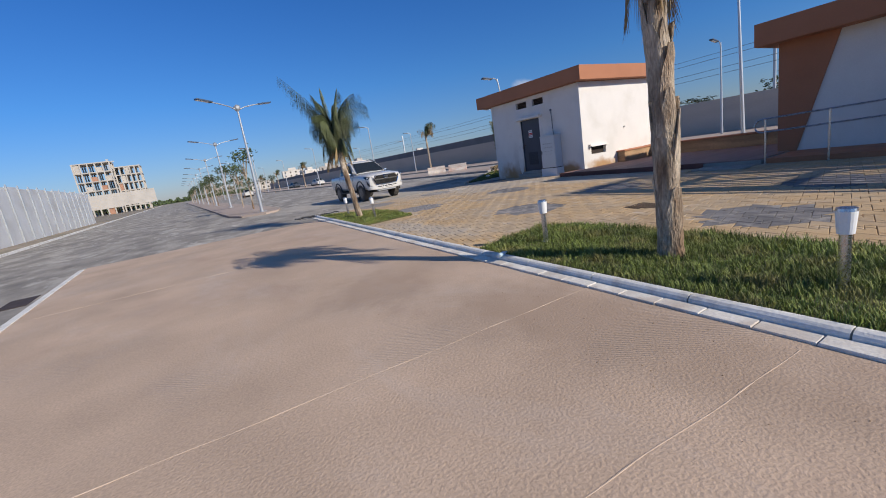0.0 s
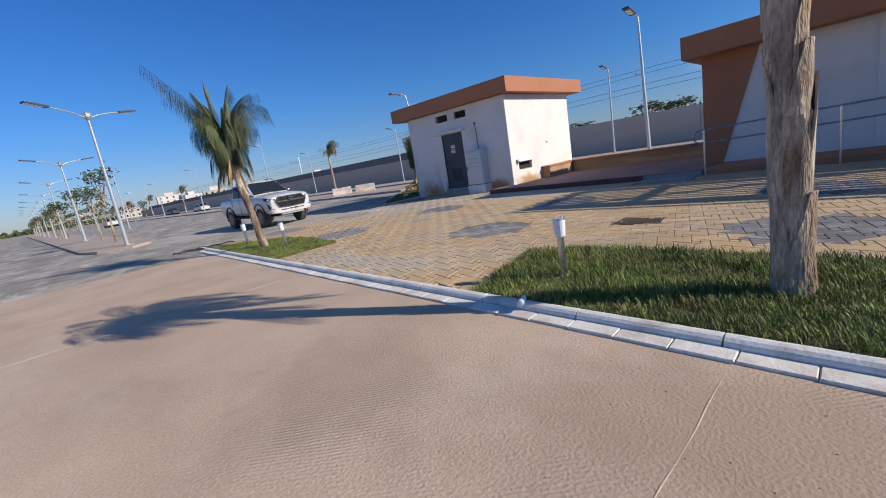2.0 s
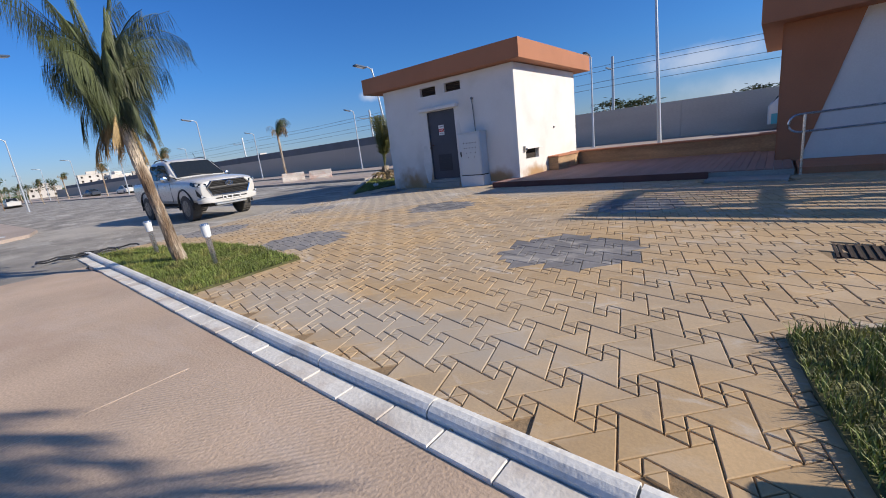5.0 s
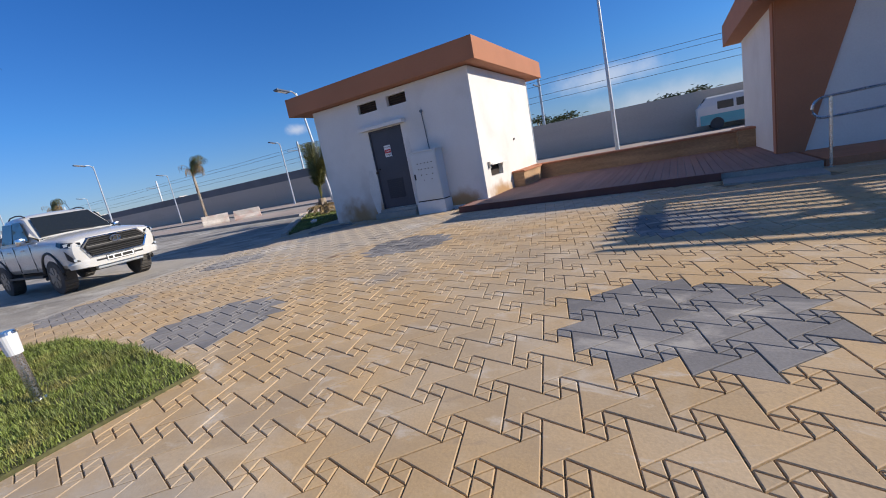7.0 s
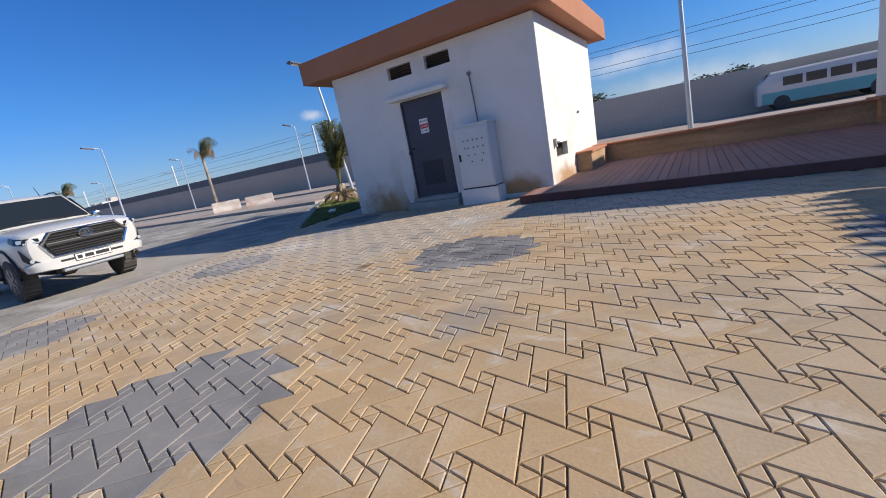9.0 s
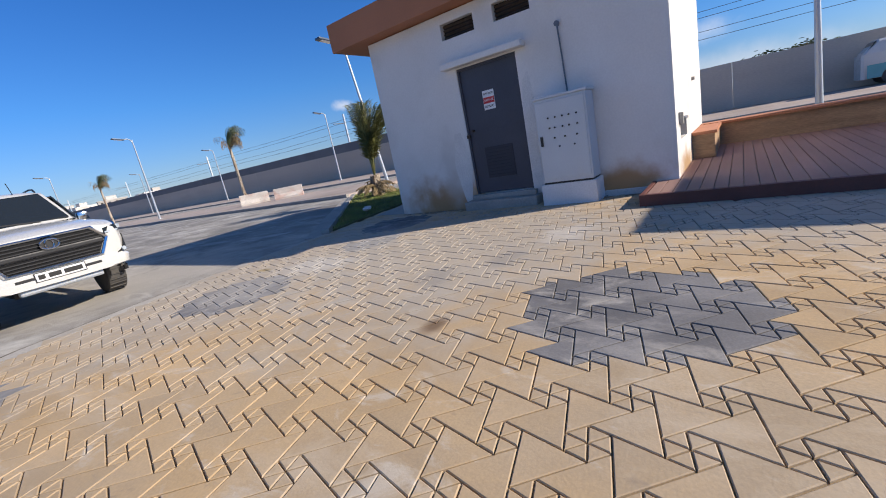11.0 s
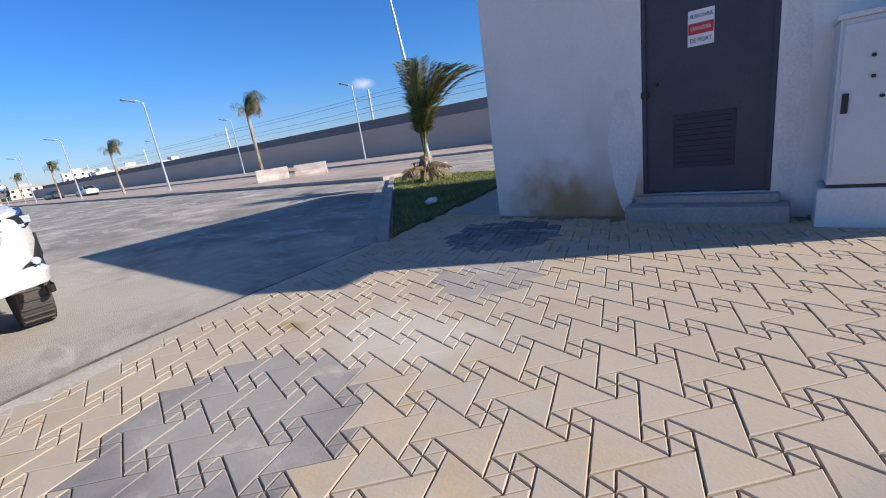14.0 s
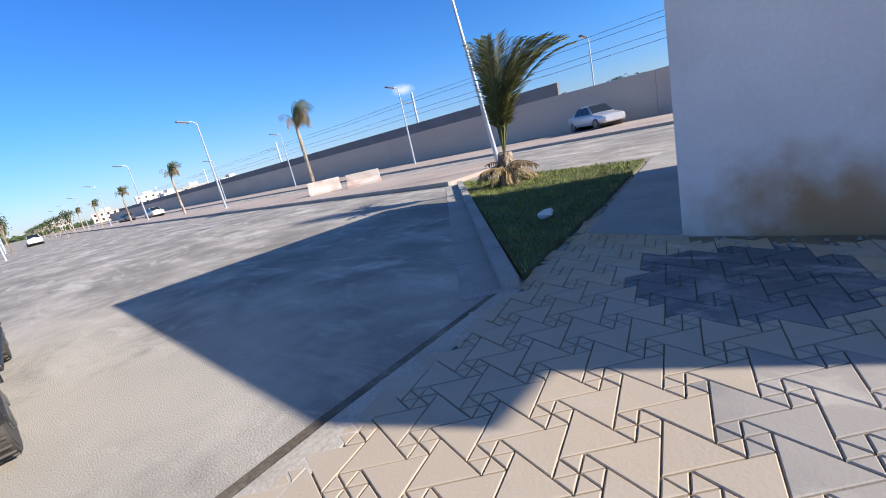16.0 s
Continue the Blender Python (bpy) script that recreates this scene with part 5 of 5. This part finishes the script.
    part("bumper", loft([bp(2.20, 1.33), bp(2.33, 1.27), bp(2.42, 1.12), bp(2.45, 0.96)]), M_TRUCK, t, smooth=True)
    part("skid_plate", box(2.26, 2.40, -0.45, 0.45, 0.40, 0.478, 0.025), M_GALV, t)
    part("bumper_slot", box(2.40, 2.452, -0.46, 0.46, 0.575, 0.615, 0.006), M_BLACK, t)
    pl = part("number_plate", box(2.453, 2.465, -0.26, 0.26, 0.545, 0.65, 0.003), M_WHITE_SIGN, t, "white number plate with unreadable bars")
    part("plate_rim", box(2.448, 2.4525, -0.272, 0.272, 0.535, 0.66), M_INK, pl)
    for y0, y1 in ((-0.235, -0.165), (-0.13, 0.0), (0.03, 0.23)):
        part("plate_bar", box(2.4655, 2.468, y0, y1, 0.568, 0.627), M_INK, pl)
    part("hazard_mark", box(2.375, 2.402, 0.625, 0.69, 0.60, 0.63), M_YELLOW, t, "small yellow sticker")
    part("load_bed_cover", box(-2.5, -1.27, -0.76, 0.76, 1.222, 1.24, 0.01), M_BLACK, t, "black load bed cover")
    part("aerial", tube([(0.05, 0.3, 1.81), (-0.12, 0.3, 2.02)], 0.006, 6), M_BLACK, t)
    for s in (-1, 1):
        part("tail_light", box(-2.64, -2.56, s * 0.78 - 0.05, s * 0.78 + 0.05, 0.90, 1.15, 0.01), M_RED_SIGN, t)
    return t


pk = pickup((9.12, 21.75, Z_ROAD), -89.5)
pk.scale = (1.04, 1.04, 1.04)


def car(loc, rz, paint, label, k=1.0):
    c = thing("car", loc, label, "car", rz=rz)
    secs = [ring(2.05, 0.62, 0.34, 0.58, 0.62), ring(1.95, 0.76, 0.28, 0.66, 0.71), ring(1.5, 0.84, 0.28, 0.74, 0.81), ring(0.95, 0.86, 0.26, 0.82, 0.90), ring(-1.2, 0.86, 0.26, 0.86, 0.92), ring(-1.95, 0.82, 0.32, 0.86, 0.93), ring(-2.1, 0.74, 0.36, 0.80, 0.85)]
    b = part("body", loft(secs), paint, c)
    cut(b, [("cyl", (1.3, -1.2, 0.3), (1.3, 1.2, 0.3), 0.36, 0.36, 20), ("cyl", (-1.3, -1.2, 0.3), (-1.3, 1.2, 0.3), 0.36, 0.36, 20)])
    def cr(x, wb, zb, wt, zt):
        h = [(wb, zb), (wt + 0.03, zt - 0.05), (wt * 0.7, zt), (0, zt + 0.015)]
        return [(x, y, z) for y, z in h] + [(x, -y, z) for y, z in h[-2::-1]]
    part("cabin", loft([cr(1.0, 0.76, 0.86, 0.72, 0.88), cr(0.25, 0.78, 0.86, 0.58, 1.42), cr(-0.7, 0.78, 0.86, 0.58, 1.45), cr(-1.55, 0.76, 0.88, 0.66, 0.94)]), paint, c)
    part("windscreen", quad([(0.93, 0.68, 0.93), (0.93, -0.68, 0.93), (0.28, -0.53, 1.41), (0.28, 0.53, 1.41)][::-1], 0.012), M_GLASS, c)
    part("rear_window", quad([(-1.48, 0.64, 0.97), (-1.48, -0.64, 0.97), (-0.80, -0.53, 1.43), (-0.80, 0.53, 1.43)], 0.012), M_GLASS, c)
    for s in (-1, 1):
        for p in ([(0.72, 0.80, 0.93), (-0.2, 0.80, 0.93), (-0.2, 0.635, 1.38), (0.26, 0.635, 1.36)], [(-0.26, 0.80, 0.93), (-1.15, 0.79, 0.94), (-0.8, 0.645, 1.36), (-0.26, 0.635, 1.38)]):
            q = [(x, s * y, z) for x, y, z in p]
            part("side_window", quad(q if s > 0 else q[::-1], 0.012), M_GLASS, c)
        part("headlight", quad([(1.98, s * 0.5, 0.60), (1.78, s * 0.8, 0.62), (1.72, s * 0.8, 0.72), (1.92, s * 0.52, 0.70)][::-s], 0.02), M_LAMPGLASS, c)
        for x in (1.3, -1.3):
            t = part("wheel", cyl((x, s * 0.66, 0.31), (x, s * 0.86, 0.31), 0.31, seg=22), M_TYRE, c)
            part("rim", cyl((x, s * 0.80, 0.31), (x, s * 0.868, 0.31), 0.20, seg=18), M_RIM, t)
    for x in (1.3, -1.3):
        part("wheel_well", cyl((x, -0.65, 0.32), (x, 0.65, 0.32), 0.355, seg=18), M_BLACK, c)
    return c


car((37.6, 28.0, 0.06), 225 + 10, M_SILVER, "silver sedan parked by the boundary wall")
car((27.0, 115.0, Z_ROAD), 100, M_DARKCAR, "dark hatchback on the service road")
car((26.6, 92.0, Z_ROAD), 95, M_TRUCK, "white car parked far along the service road")
car((13.0, 95.0, Z_ROAD), 90, M_TRUCK, "white car far across the car park")

bus = thing("minibus", (38.4, 3.6, 0.06), "white and teal minibus by the boundary wall", "bus", rz=90)
br = lambda x, w, z1: [(x, w, 0.35), (x, w, 1.5), (x, w - 0.08, z1 - 0.1), (x, w - 0.25, z1), (x, -w + 0.25, z1), (x, -w + 0.08, z1 - 0.1), (x, -w, 1.5), (x, -w, 0.35)]
part("body", loft([br(3.2, 0.8, 1.35), br(3.1, 0.92, 1.6), br(2.6, 0.98, 2.1), br(-3.2, 0.98, 2.15)]), M_TRUCK, bus)
for s in (-1, 1):
    part("teal_band", box(-3.21, 3.0, s * 0.985 - 0.008, s * 0.985 + 0.008, 0.36, 0.98), M_TEAL, bus, "teal lower band")
    for k in range(5):
        part("window", box(1.2 - k * 1.0, 2.05 - k * 1.0, s * 0.975 - 0.012, s * 0.975 + 0.012, 1.25, 1.72), M_GLASS, bus)
    for x in (2.1, -1.9):
        part("wheel", cyl((x, s * 0.82, 0.38), (x, s * 1.0, 0.38), 0.38, seg=20), M_TYRE, bus)
part("windscreen", quad([(3.06, 0.8, 1.42), (3.06, -0.8, 1.42), (2.68, -0.8, 2.0), (2.68, 0.8, 2.0)][::-1], 0.06), M_GLASS, bus)


# ---- west side: hoarding and unfinished block ----
wk = tagged(part("sidewalk_west", box(-30, -7.3, -40, 300, -0.4, 0.05), M_EARTH), "dusty verge along the hoarding", "pavement", kind="structure")
tagged(part("kerb_west", box(-7.3, -7.1, -40, 300, -0.4, 0.10), M_WHITE_KERB), "pale kerb of the dusty verge", "kerb", kind="structure")
ho = thing("wall_west", label="pale sheet-metal site hoarding with posts", category="wall", kind="structure")
for k in range(21):
    y0 = 20 + k * 2.8
    part("panel", box(-9.8, -9.72, y0, y0 + 2.77, 0.0, 4.3 + 0.06 * math.sin(k * 2.3)), M_HOARD, ho)
    part("post", box(-9.7, -9.62, y0 - 0.05, y0 + 0.05, 0.0, 4.5), M_GALV, ho)
part("panel", box(-22, -9.8, 78.8, 79.0, 0, 4.3), M_HOARD, ho)
bb = thing("shed", (-18, 52, 0), "grey sheet-metal shed roof behind the hoarding", "shed")
part("shed_wall", box(-4, 4, -8, 8, 0, 4.6), M_HOARD, bb)
part("shed_roof", loft([[(-4.3, y, 4.5), (4.3, y, 4.5), (4.3, y, 4.7), (0, y, 6.0), (-4.3, y, 4.7)] for y in (-8.3, 8.3)]), M_EWALL_DARK, bb)
un = thing("unfinished_building", (3.0, 240.0, -1.0), "unfinished concrete frame building with open floors", "building")
for x0, x1, nf, tag_ in ((-37.0, -23.2, 6, 0), (-23.2, -13.0, 6, 1)):
    H_ = 3.2 if tag_ == 0 else 2.85
    y0 = 4.0 * tag_
    for f in range(nf + 1):
        part("floor_slab", box(x0, x1 - 0.05, y0, y0 + 14, f * H_ - 0.25, f * H_ + 0.1), M_RAWCONC, un)
    xs = np.linspace(x0 + 0.3, x1 - 0.4, 6)
    for f in range(nf):
        for x in xs:
            for yy in (0.3, 7, 13.7):
                part("column", box(x - 0.25, x + 0.25, y0 + yy - 0.25, y0 + yy + 0.25, f * H_ + 0.1, (f + 1) * H_ - 0.25), M_RAWCONC, un)
        for q in range(5):
            if (f * 3 + q * 2 + tag_) % 5 < (2 if tag_ == 0 else 1):
                part("infill", box(xs[q] + 0.27, xs[q + 1] - 0.27, y0 + 0.4, y0 + 0.6, f * H_ + 0.1, (f + 1) * H_ - (0.26 if (f + q) % 2 else 1.6)), M_BRICKRED if (f + q) % 3 == 0 else M_RAWCONC, un)
un.scale = (1.28, 1, 1)
part("site_fence", box(-38, -9, -30, -29.6, 3, 7.2), M_RAWCONC, un, "pale wall and rubble round the building site")
un.scale = (1, 1, 1.25)
crane = thing("crane", (-23.0, 262, 0), "slim tower crane behind the unfinished block", "crane")
part("mast", box(-0.5, 0.5, -0.5, 0.5, 0, 26), M_GALV, crane)
part("jib", box(-4.5, 2.6, -0.3, 0.3, 24.4, 25.0), M_GALV, crane)


# ---- houses, trees and lines in the distance ----
rh = random.Random(12)


def house(loc, w, d, floors, rz):
    h = thing("house", loc, "pale flat-roofed house far behind the wall", "house", "distant houses", rz=rz)
    part("wall", box(-w / 2, w / 2, -d / 2, d / 2, 0, floors * 3.0), M_HOUSE, h)
    part("parapet", box(-w / 2 - 0.2, w / 2 + 0.2, -d / 2 - 0.2, d / 2 + 0.2, floors * 3.0, floors * 3.0 + 0.5), M_HOUSE, h)
    part("roof_hut", box(-w / 5, w / 6, -d / 5, d / 5, floors * 3.0 + 0.5, floors * 3.0 + 2.6), M_HOUSE, h)
    for f in range(floors):
        for k in range(4):
            x = -w / 2 + w * (k + 0.5) / 4
            part("window", box(x - 0.6, x + 0.6, -d / 2 - 0.03, -d / 2 + 0.05, f * 3 + 1.0, f * 3 + 2.3), M_DARK, h)
            y_ = -d / 2 + d * (k + 0.5) / 4
            part("window", box(-w / 2 - 0.03, -w / 2 + 0.05, y_ - 0.6, y_ + 0.6, f * 3 + 1.0, f * 3 + 2.3), M_DARK, h)
    return h


for x, y, w_, d_, f in ((120, 210, 14, 12, 2), (95, 240, 12, 12, 3), (70, 260, 16, 12, 2), (140, 180, 18, 12, 2), (48, 290, 14, 12, 2), (150, 130, 22, 12, 2), (75, 320, 18, 14, 4), (110, 300, 14, 12, 3), (170, 90, 18, 14, 2), (150, 40, 14, 12, 1), (165, 20, 16, 12, 2), (150, 2, 14, 12, 1), (30, 330, 16, 12, 2), (66, 172, 10, 8, 2), (66, 206, 14, 10, 3), (68, 150, 9, 8, 1), (72, 126, 8, 8, 2), (64, 235, 12, 10, 3), (90, 168, 12, 9, 2), (130, 235, 12, 10, 2), (180, 150, 18, 12, 2)):
    q_ = 1.5 if x < 95 and y < 245 and x > 60 else 1.25
    house((x * q_, y * q_, 0), w_, d_, f, rh.uniform(-20, 20))


def tree(loc, h, seed, label="small leafy street tree", crown=1.0, leaves=230):
    t = thing("tree", loc, label, "tree", "street trees")
    r = random.Random(seed)
    part("trunk", tube([(0, 0, 0), (0.04, 0.02, h * 0.3), (0.0, 0.05, h * 0.55), (0.05, 0.0, h * 0.8)], [0.06, 0.05, 0.04, 0.02], 8), M_BARK, t)
    V, F = [], []
    for b_ in range(7):
        a = b_ * 2.4
        e = Vector((math.cos(a) * crown * r.uniform(0.4, 0.9), math.sin(a) * crown * r.uniform(0.4, 0.9), h * r.uniform(0.6, 1.0)))
        part("limb", tube([(0, 0, h * 0.5), tuple(e * 0.6 + Vector((0, 0, h * 0.22))), tuple(e)], [0.03, 0.02, 0.01], 6), M_BARK, t)
        for _ in range(leaves // 7):
            c = e + Vector((r.gauss(0, .3), r.gauss(0, .3), r.gauss(0, .26))) * crown
            u = Vector((r.uniform(-1, 1), r.uniform(-1, 1), r.uniform(-1, 1))).normalized() * 0.12
            v = u.orthogonal().normalized() * 0.05
            o = len(V)
            V += [tuple(c - u), tuple(c + v), tuple(c + u), tuple(c - v)]
            F.append((o, o + 1, o + 2, o + 3))
    me = bpy.data.meshes.new("crown")
    me.from_pydata(V, [], F)
    me.materials.append(M_LEAF)
    c = new("crown", me)
    c.parent = t
    return t


t0 = tree((4.9, 31.5, 0.08), 3.9, 1, crown=0.7)
t1 = tree((5.0, 37.5, 0.08), 3.5, 2, crown=0.65)
for k in range(17):
    copy_thing((t0, t1)[k % 2], pose(4.9 + rh.uniform(-0.4, 0.8), 46 + k * 8.0 + rh.uniform(-1, 1), 0.08, 0, 0, rh.uniform(0, 360)))
for k in range(30):
    copy_thing((t0, t1)[k % 2], pose(10.5 + 6 * (k % 2), 80 + k * 5.0, Z_ROAD, 0, 0, rh.uniform(0, 360)))
# far woods as one mass of leaf clumps
V, F = [], []
for k in range(5200):
    x = rh.uniform(-60, 250)
    yy = 380 + rh.uniform(0, 60) - max(0, x - 60) * 1.55
    hh = (2.5 + 4.5 * abs(noise.noise((x * 0.05, 3, 0))) + 2.2 * noise.noise((x * 0.35, 0, 0)))
    c = Vector((x, yy, max(0.3, rh.uniform(0.0, 1.0) * hh)))
    u = Vector((rh.uniform(-1, 1), rh.uniform(-1, 1), rh.uniform(-1, 1))).normalized() * rh.uniform(0.7, 1.6)
    v = u.orthogonal().normalized() * rh.uniform(0.5, 1.0)
    o = len(V)
    V += [tuple(c - u), tuple(c + v), tuple(c + u), tuple(c - v)]
    F.append((o, o + 1, o + 2, o + 3))
tagged(raw("far_woods", V, F, M_LEAF), "dark green far trees along the horizon", "trees", kind="stuff")

pl_ = thing("power_line", label="overhead railway wires on steel masts", category="power line")
for y in (-20, 22, 64, 110, 160, 220):
    part("mast", box(57.88, 58.12, y - 0.12, y + 0.12, 0, 9.5), M_GALV, pl_)
    part("cross_arm", box(55.5, 58.2, y - 0.06, y + 0.06, 8.0, 8.12), M_COLUMN, pl_)
for z, x in ((7.9, 55.7), (6.8, 56.2), (8.6, 57), (6.2, 56.8)):
    part("wire", tube([(x, -60 + 20 * k, z - 0.25 * math.sin(math.pi * ((-60 + 20 * k + 20) % 42) / 42)) for k in range(15)], 0.022, 5), M_COLUMN, pl_)

cb = thing("cable", (5.4, 16.75, 0), "black hose lying in loops at the grass bed's end", "hose")
part("hose", tube([(0.42 * math.cos(a) * (1 + 0.12 * math.sin(2.7 * a)) - 0.05 * a, 0.22 * math.sin(a) + 0.02 * a, 0.03 + 0.012 * (k % 3)) for k, a in enumerate(i * 0.35 for i in range(52))], 0.016, 6), M_BLACK, cb, smooth=True)
V, F = [], []
for k in range(110):
    x, yy = (rh.gauss(3.1, 0.35), rh.gauss(3.2, 0.9)) if k < 90 else (rh.uniform(-1.2, 3.7), rh.uniform(1, 12))
    r_ = rh.uniform(0.0025, 0.0065)
    o = len(V)
    V += [(x - r_, yy, Z_ROAD + 0.005), (x, yy - r_, Z_ROAD + 0.005), (x + r_, yy + r_ * 0.3, Z_ROAD + 0.005), (x, yy + r_, Z_ROAD + 0.005), (x + r_ * 0.2, yy, Z_ROAD + 0.006 + r_)]
    F += [(o, o + 1, o + 4), (o + 1, o + 2, o + 4), (o + 2, o + 3, o + 4), (o + 3, o, o + 4)]
VC, FC = [], []
for k in range(90):
    x, yy = 14.44 - abs(rh.gauss(0, 0.22)), rh.uniform(13.2, 17.2)
    if 14.0 < x and 14.2 < yy < 15.9:
        x -= 0.5
    r_ = rh.uniform(0.006, 0.022)
    a = rh.uniform(0, 6.28)
    o = len(VC)
    VC += [(x + r_ * f_ * math.cos(a + q * 1.571), yy + r_ * f_ * math.sin(a + q * 1.571), z_) for z_, f_ in ((0.002, 1.0), (0.008 + r_ * 0.5, 0.7)) for q in range(4)]
    FC += [(o + 4, o + 5, o + 6, o + 7)] + [(o + q, o + (q + 1) % 4, o + 4 + (q + 1) % 4, o + 4 + q) for q in range(4)]
tagged(raw("plaster_chips", VC, FC, M_CONC), "pale plaster chips lying at the foot of the hut", "rubble", kind="stuff")
tagged(raw("crumbs", V, F, M_BED), "small soil crumbs scattered on the red concrete", "gravel", kind="stuff")
for x, yy, k in ((84, 30, 1.9), (86, 27.5, 1.7), (85, 25, 1.8), (80, 9, 1.5), (82, 5, 1.6), (78, 40, 1.5), (84, 56, 1.7)):
    b_ = copy_thing(t0, pose(x, yy, -0.1, 0, 0, x * 7))
    b_.scale = (k * 2.2, k * 2.2, k * 0.85)

bot = thing("plastic_bottle", (4.10, 5.13, 0.068), "small crushed clear blue plastic bottle lying on the kerb", "bottle", rz=20)
part("bottle_body", loft([[(x, r * math.cos(a), 0.012 + r * math.sin(a)) for a in (k * math.pi / 5 for k in range(10))] for x, r in ((-0.09, 0.018), (-0.085, 0.028), (-0.03, 0.030), (-0.01, 0.022), (0.02, 0.029), (0.05, 0.027), (0.08, 0.012), (0.10, 0.011))]), M_BOTTLE, bot, smooth=True)
part("cap", cyl((0.10, 0, 0.012), (0.115, 0, 0.012), 0.014, seg=12), M_TEAL, bot, "blue screw cap")
scrap = thing("paper_scrap", (15.1, 19.22, 0.08), "crumpled white paper scrap lying in the grass", "litter")
rs_ = random.Random(5)
part("paper", loft([[(x, r * (1 + rs_.uniform(-0.35, 0.35)) * math.cos(a), 0.05 + 0.7 * r * (1 + rs_.uniform(-0.4, 0.4)) * math.sin(a)) for a in (k * math.pi / 5 for k in range(10))] for x, r in ((-0.13, 0.02), (-0.09, 0.07), (-0.02, 0.085), (0.05, 0.06), (0.11, 0.05), (0.14, 0.015))]), M_WHITE_SIGN, scrap)

# ---- pavers: triangles of two sizes on one lattice ----
G, ANG = 0.10312, 254.744
D1 = Vector((math.cos(radians(ANG)), math.sin(radians(ANG))))
D2 = Vector((math.cos(radians(ANG - 60)), math.sin(radians(ANG - 60))))
ORG = Vector((9.1932, 13.0108))
PATCHES = [(x, y, 0.69) for x in (7.25, 10.25) for y in (-0.9, 3.55)] + [(7.34, 8.02, 0.70), (10.3, 8.05, 0.69), (7.06, 12.57, 0.69), (10.35, 12.10, 0.70), (10.06, 16.53, 0.62), (13.55, 16.95, 0.64), (7.3, 16.45, 0.70), (12.2, 16.38, 0.44)]
BIG = [[(1, 0), (4, 0), (1, 3)], [(0, 0), (3, -3), (3, 0)]]
SMALL = [[(0, 0), (1, 0), (0, 1)], [(1, 1), (1, 0), (0, 1)], [(0, 1), (1, 1), (0, 2)], [(0, 1), (0, 0), (-1, 1)], [(-1, 1), (0, 1), (-1, 2)], [(0, 2), (0, 1), (-1, 2)]]
HOLES = [[(7.60, 5.16), (8.06, 5.16), (8.06, 5.80), (7.60, 5.80)], [(12.1, -6), (13.7, -6), (13.7, 2.0), (12.1, 2.0)]]


def tri_shape(pts, gap, bevel, depth):
    """Top, bevel ring and skirt of a triangle, as points and faces round its own middle."""
    c = sum(pts, Vector((0, 0))) / 3
    rin = ((pts[1] - pts[0]).length) * math.sqrt(3) / 6
    q = [(p - c) * (1 - gap / rin) for p in pts]
    s = [(p - c) * (1 - (gap + bevel) / rin) for p in pts]
    if (q[1] - q[0]).cross(q[2] - q[0]) < 0:
        q, s = q[::-1], s[::-1]
    v = [(p.x, p.y, 0.0) for p in s] + [(p.x, p.y, -bevel * 0.8) for p in q] + [(p.x, p.y, -depth) for p in q]
    f = [(0, 1, 2)]
    for o in (0, 3):
        for k in range(3):
            j = (k + 1) % 3
            f.append((o + k, o + 3 + k, o + 3 + j, o + j))
    return c, v, f


SHAPES = []
for tri in BIG + SMALL:
    pts = [G * (a * D1 + b * D2) for a, b in tri]
    SHAPES.append(tri_shape(pts, 0.0034, 0.0042, 0.02))
LA, LB = G * (4 * D1 - 2 * D2), G * (-2 * D1 + 4 * D2)
rp = random.Random(21)
single = {}
rest = {0: ([], []), 1: ([], [])}
count = 0
for i in range(-110, 110):
    for j in range(-110, 110):
        o = ORG + i * LA + j * LB
        if not (3.5 < o.x < 20.2 and -5 < o.y < 19.8):
            continue
        for k, (c, v, f) in enumerate(SHAPES):
            p = o + c
            m = 0.09 if k < 2 else 0.03
            if not inside(p.x, p.y, PAVE) or any(inside(p.x, p.y, h) for h in HOLES):
                continue
            if p.x < kx(p.y) + 0.30 or (12.7 < p.x < 13.75 and 6.0 < p.y < 7.4):
                continue
            dark = int(any(((p.x - a) * 1.0) ** 2 + ((p.y - b) * 0.92) ** 2 < (r0 + 0.09 * noise.noise((p.x * 4, p.y * 4, 0))) ** 2 for a, b, r0 in PATCHES))
            z = 0.004 + 0.0022 * noise.noise((p.x * 5, p.y * 5, 7)) + rp.uniform(-0.0012, 0.0012)
            near = k < 2 and ((4.6 < p.x < 6.3 and 6.2 < p.y < 8.6) or (8.5 < p.x < 11.5 and 13.5 < p.y < 16.8 and (p.x - 10) ** 2 + (p.y - 15.4) ** 2 < 2.2))
            if near and count < 300:
                key = (k, dark)
                if key not in single:
                    ob = raw("paver", v, f, M_PAVER_DARK if dark else M_PAVER, paving)
                    single[key] = ob.data
                else:
                    ob = new("paver", single[key])
                    ob.parent = paving
                ob.matrix_basis = Matrix.Translation((p.x, p.y, z)) @ pose(0, 0, 0, rp.uniform(-0.25, 0.25), rp.uniform(-0.25, 0.25), 0)
                count += 1
            else:
                V, F = rest[dark]
                b = len(V)
                V += [(p.x + x, p.y + y, z + zz) for x, y, zz in v]
                F += [tuple(b + q for q in t) for t in f]
for dk, nm in ((0, "yellow_pavers"), (1, "grey_pavers")):
    ob = raw(nm, *rest[dk], M_PAVER_DARK if dk else M_PAVER, paving)
    tagged(ob, kind="stuff")
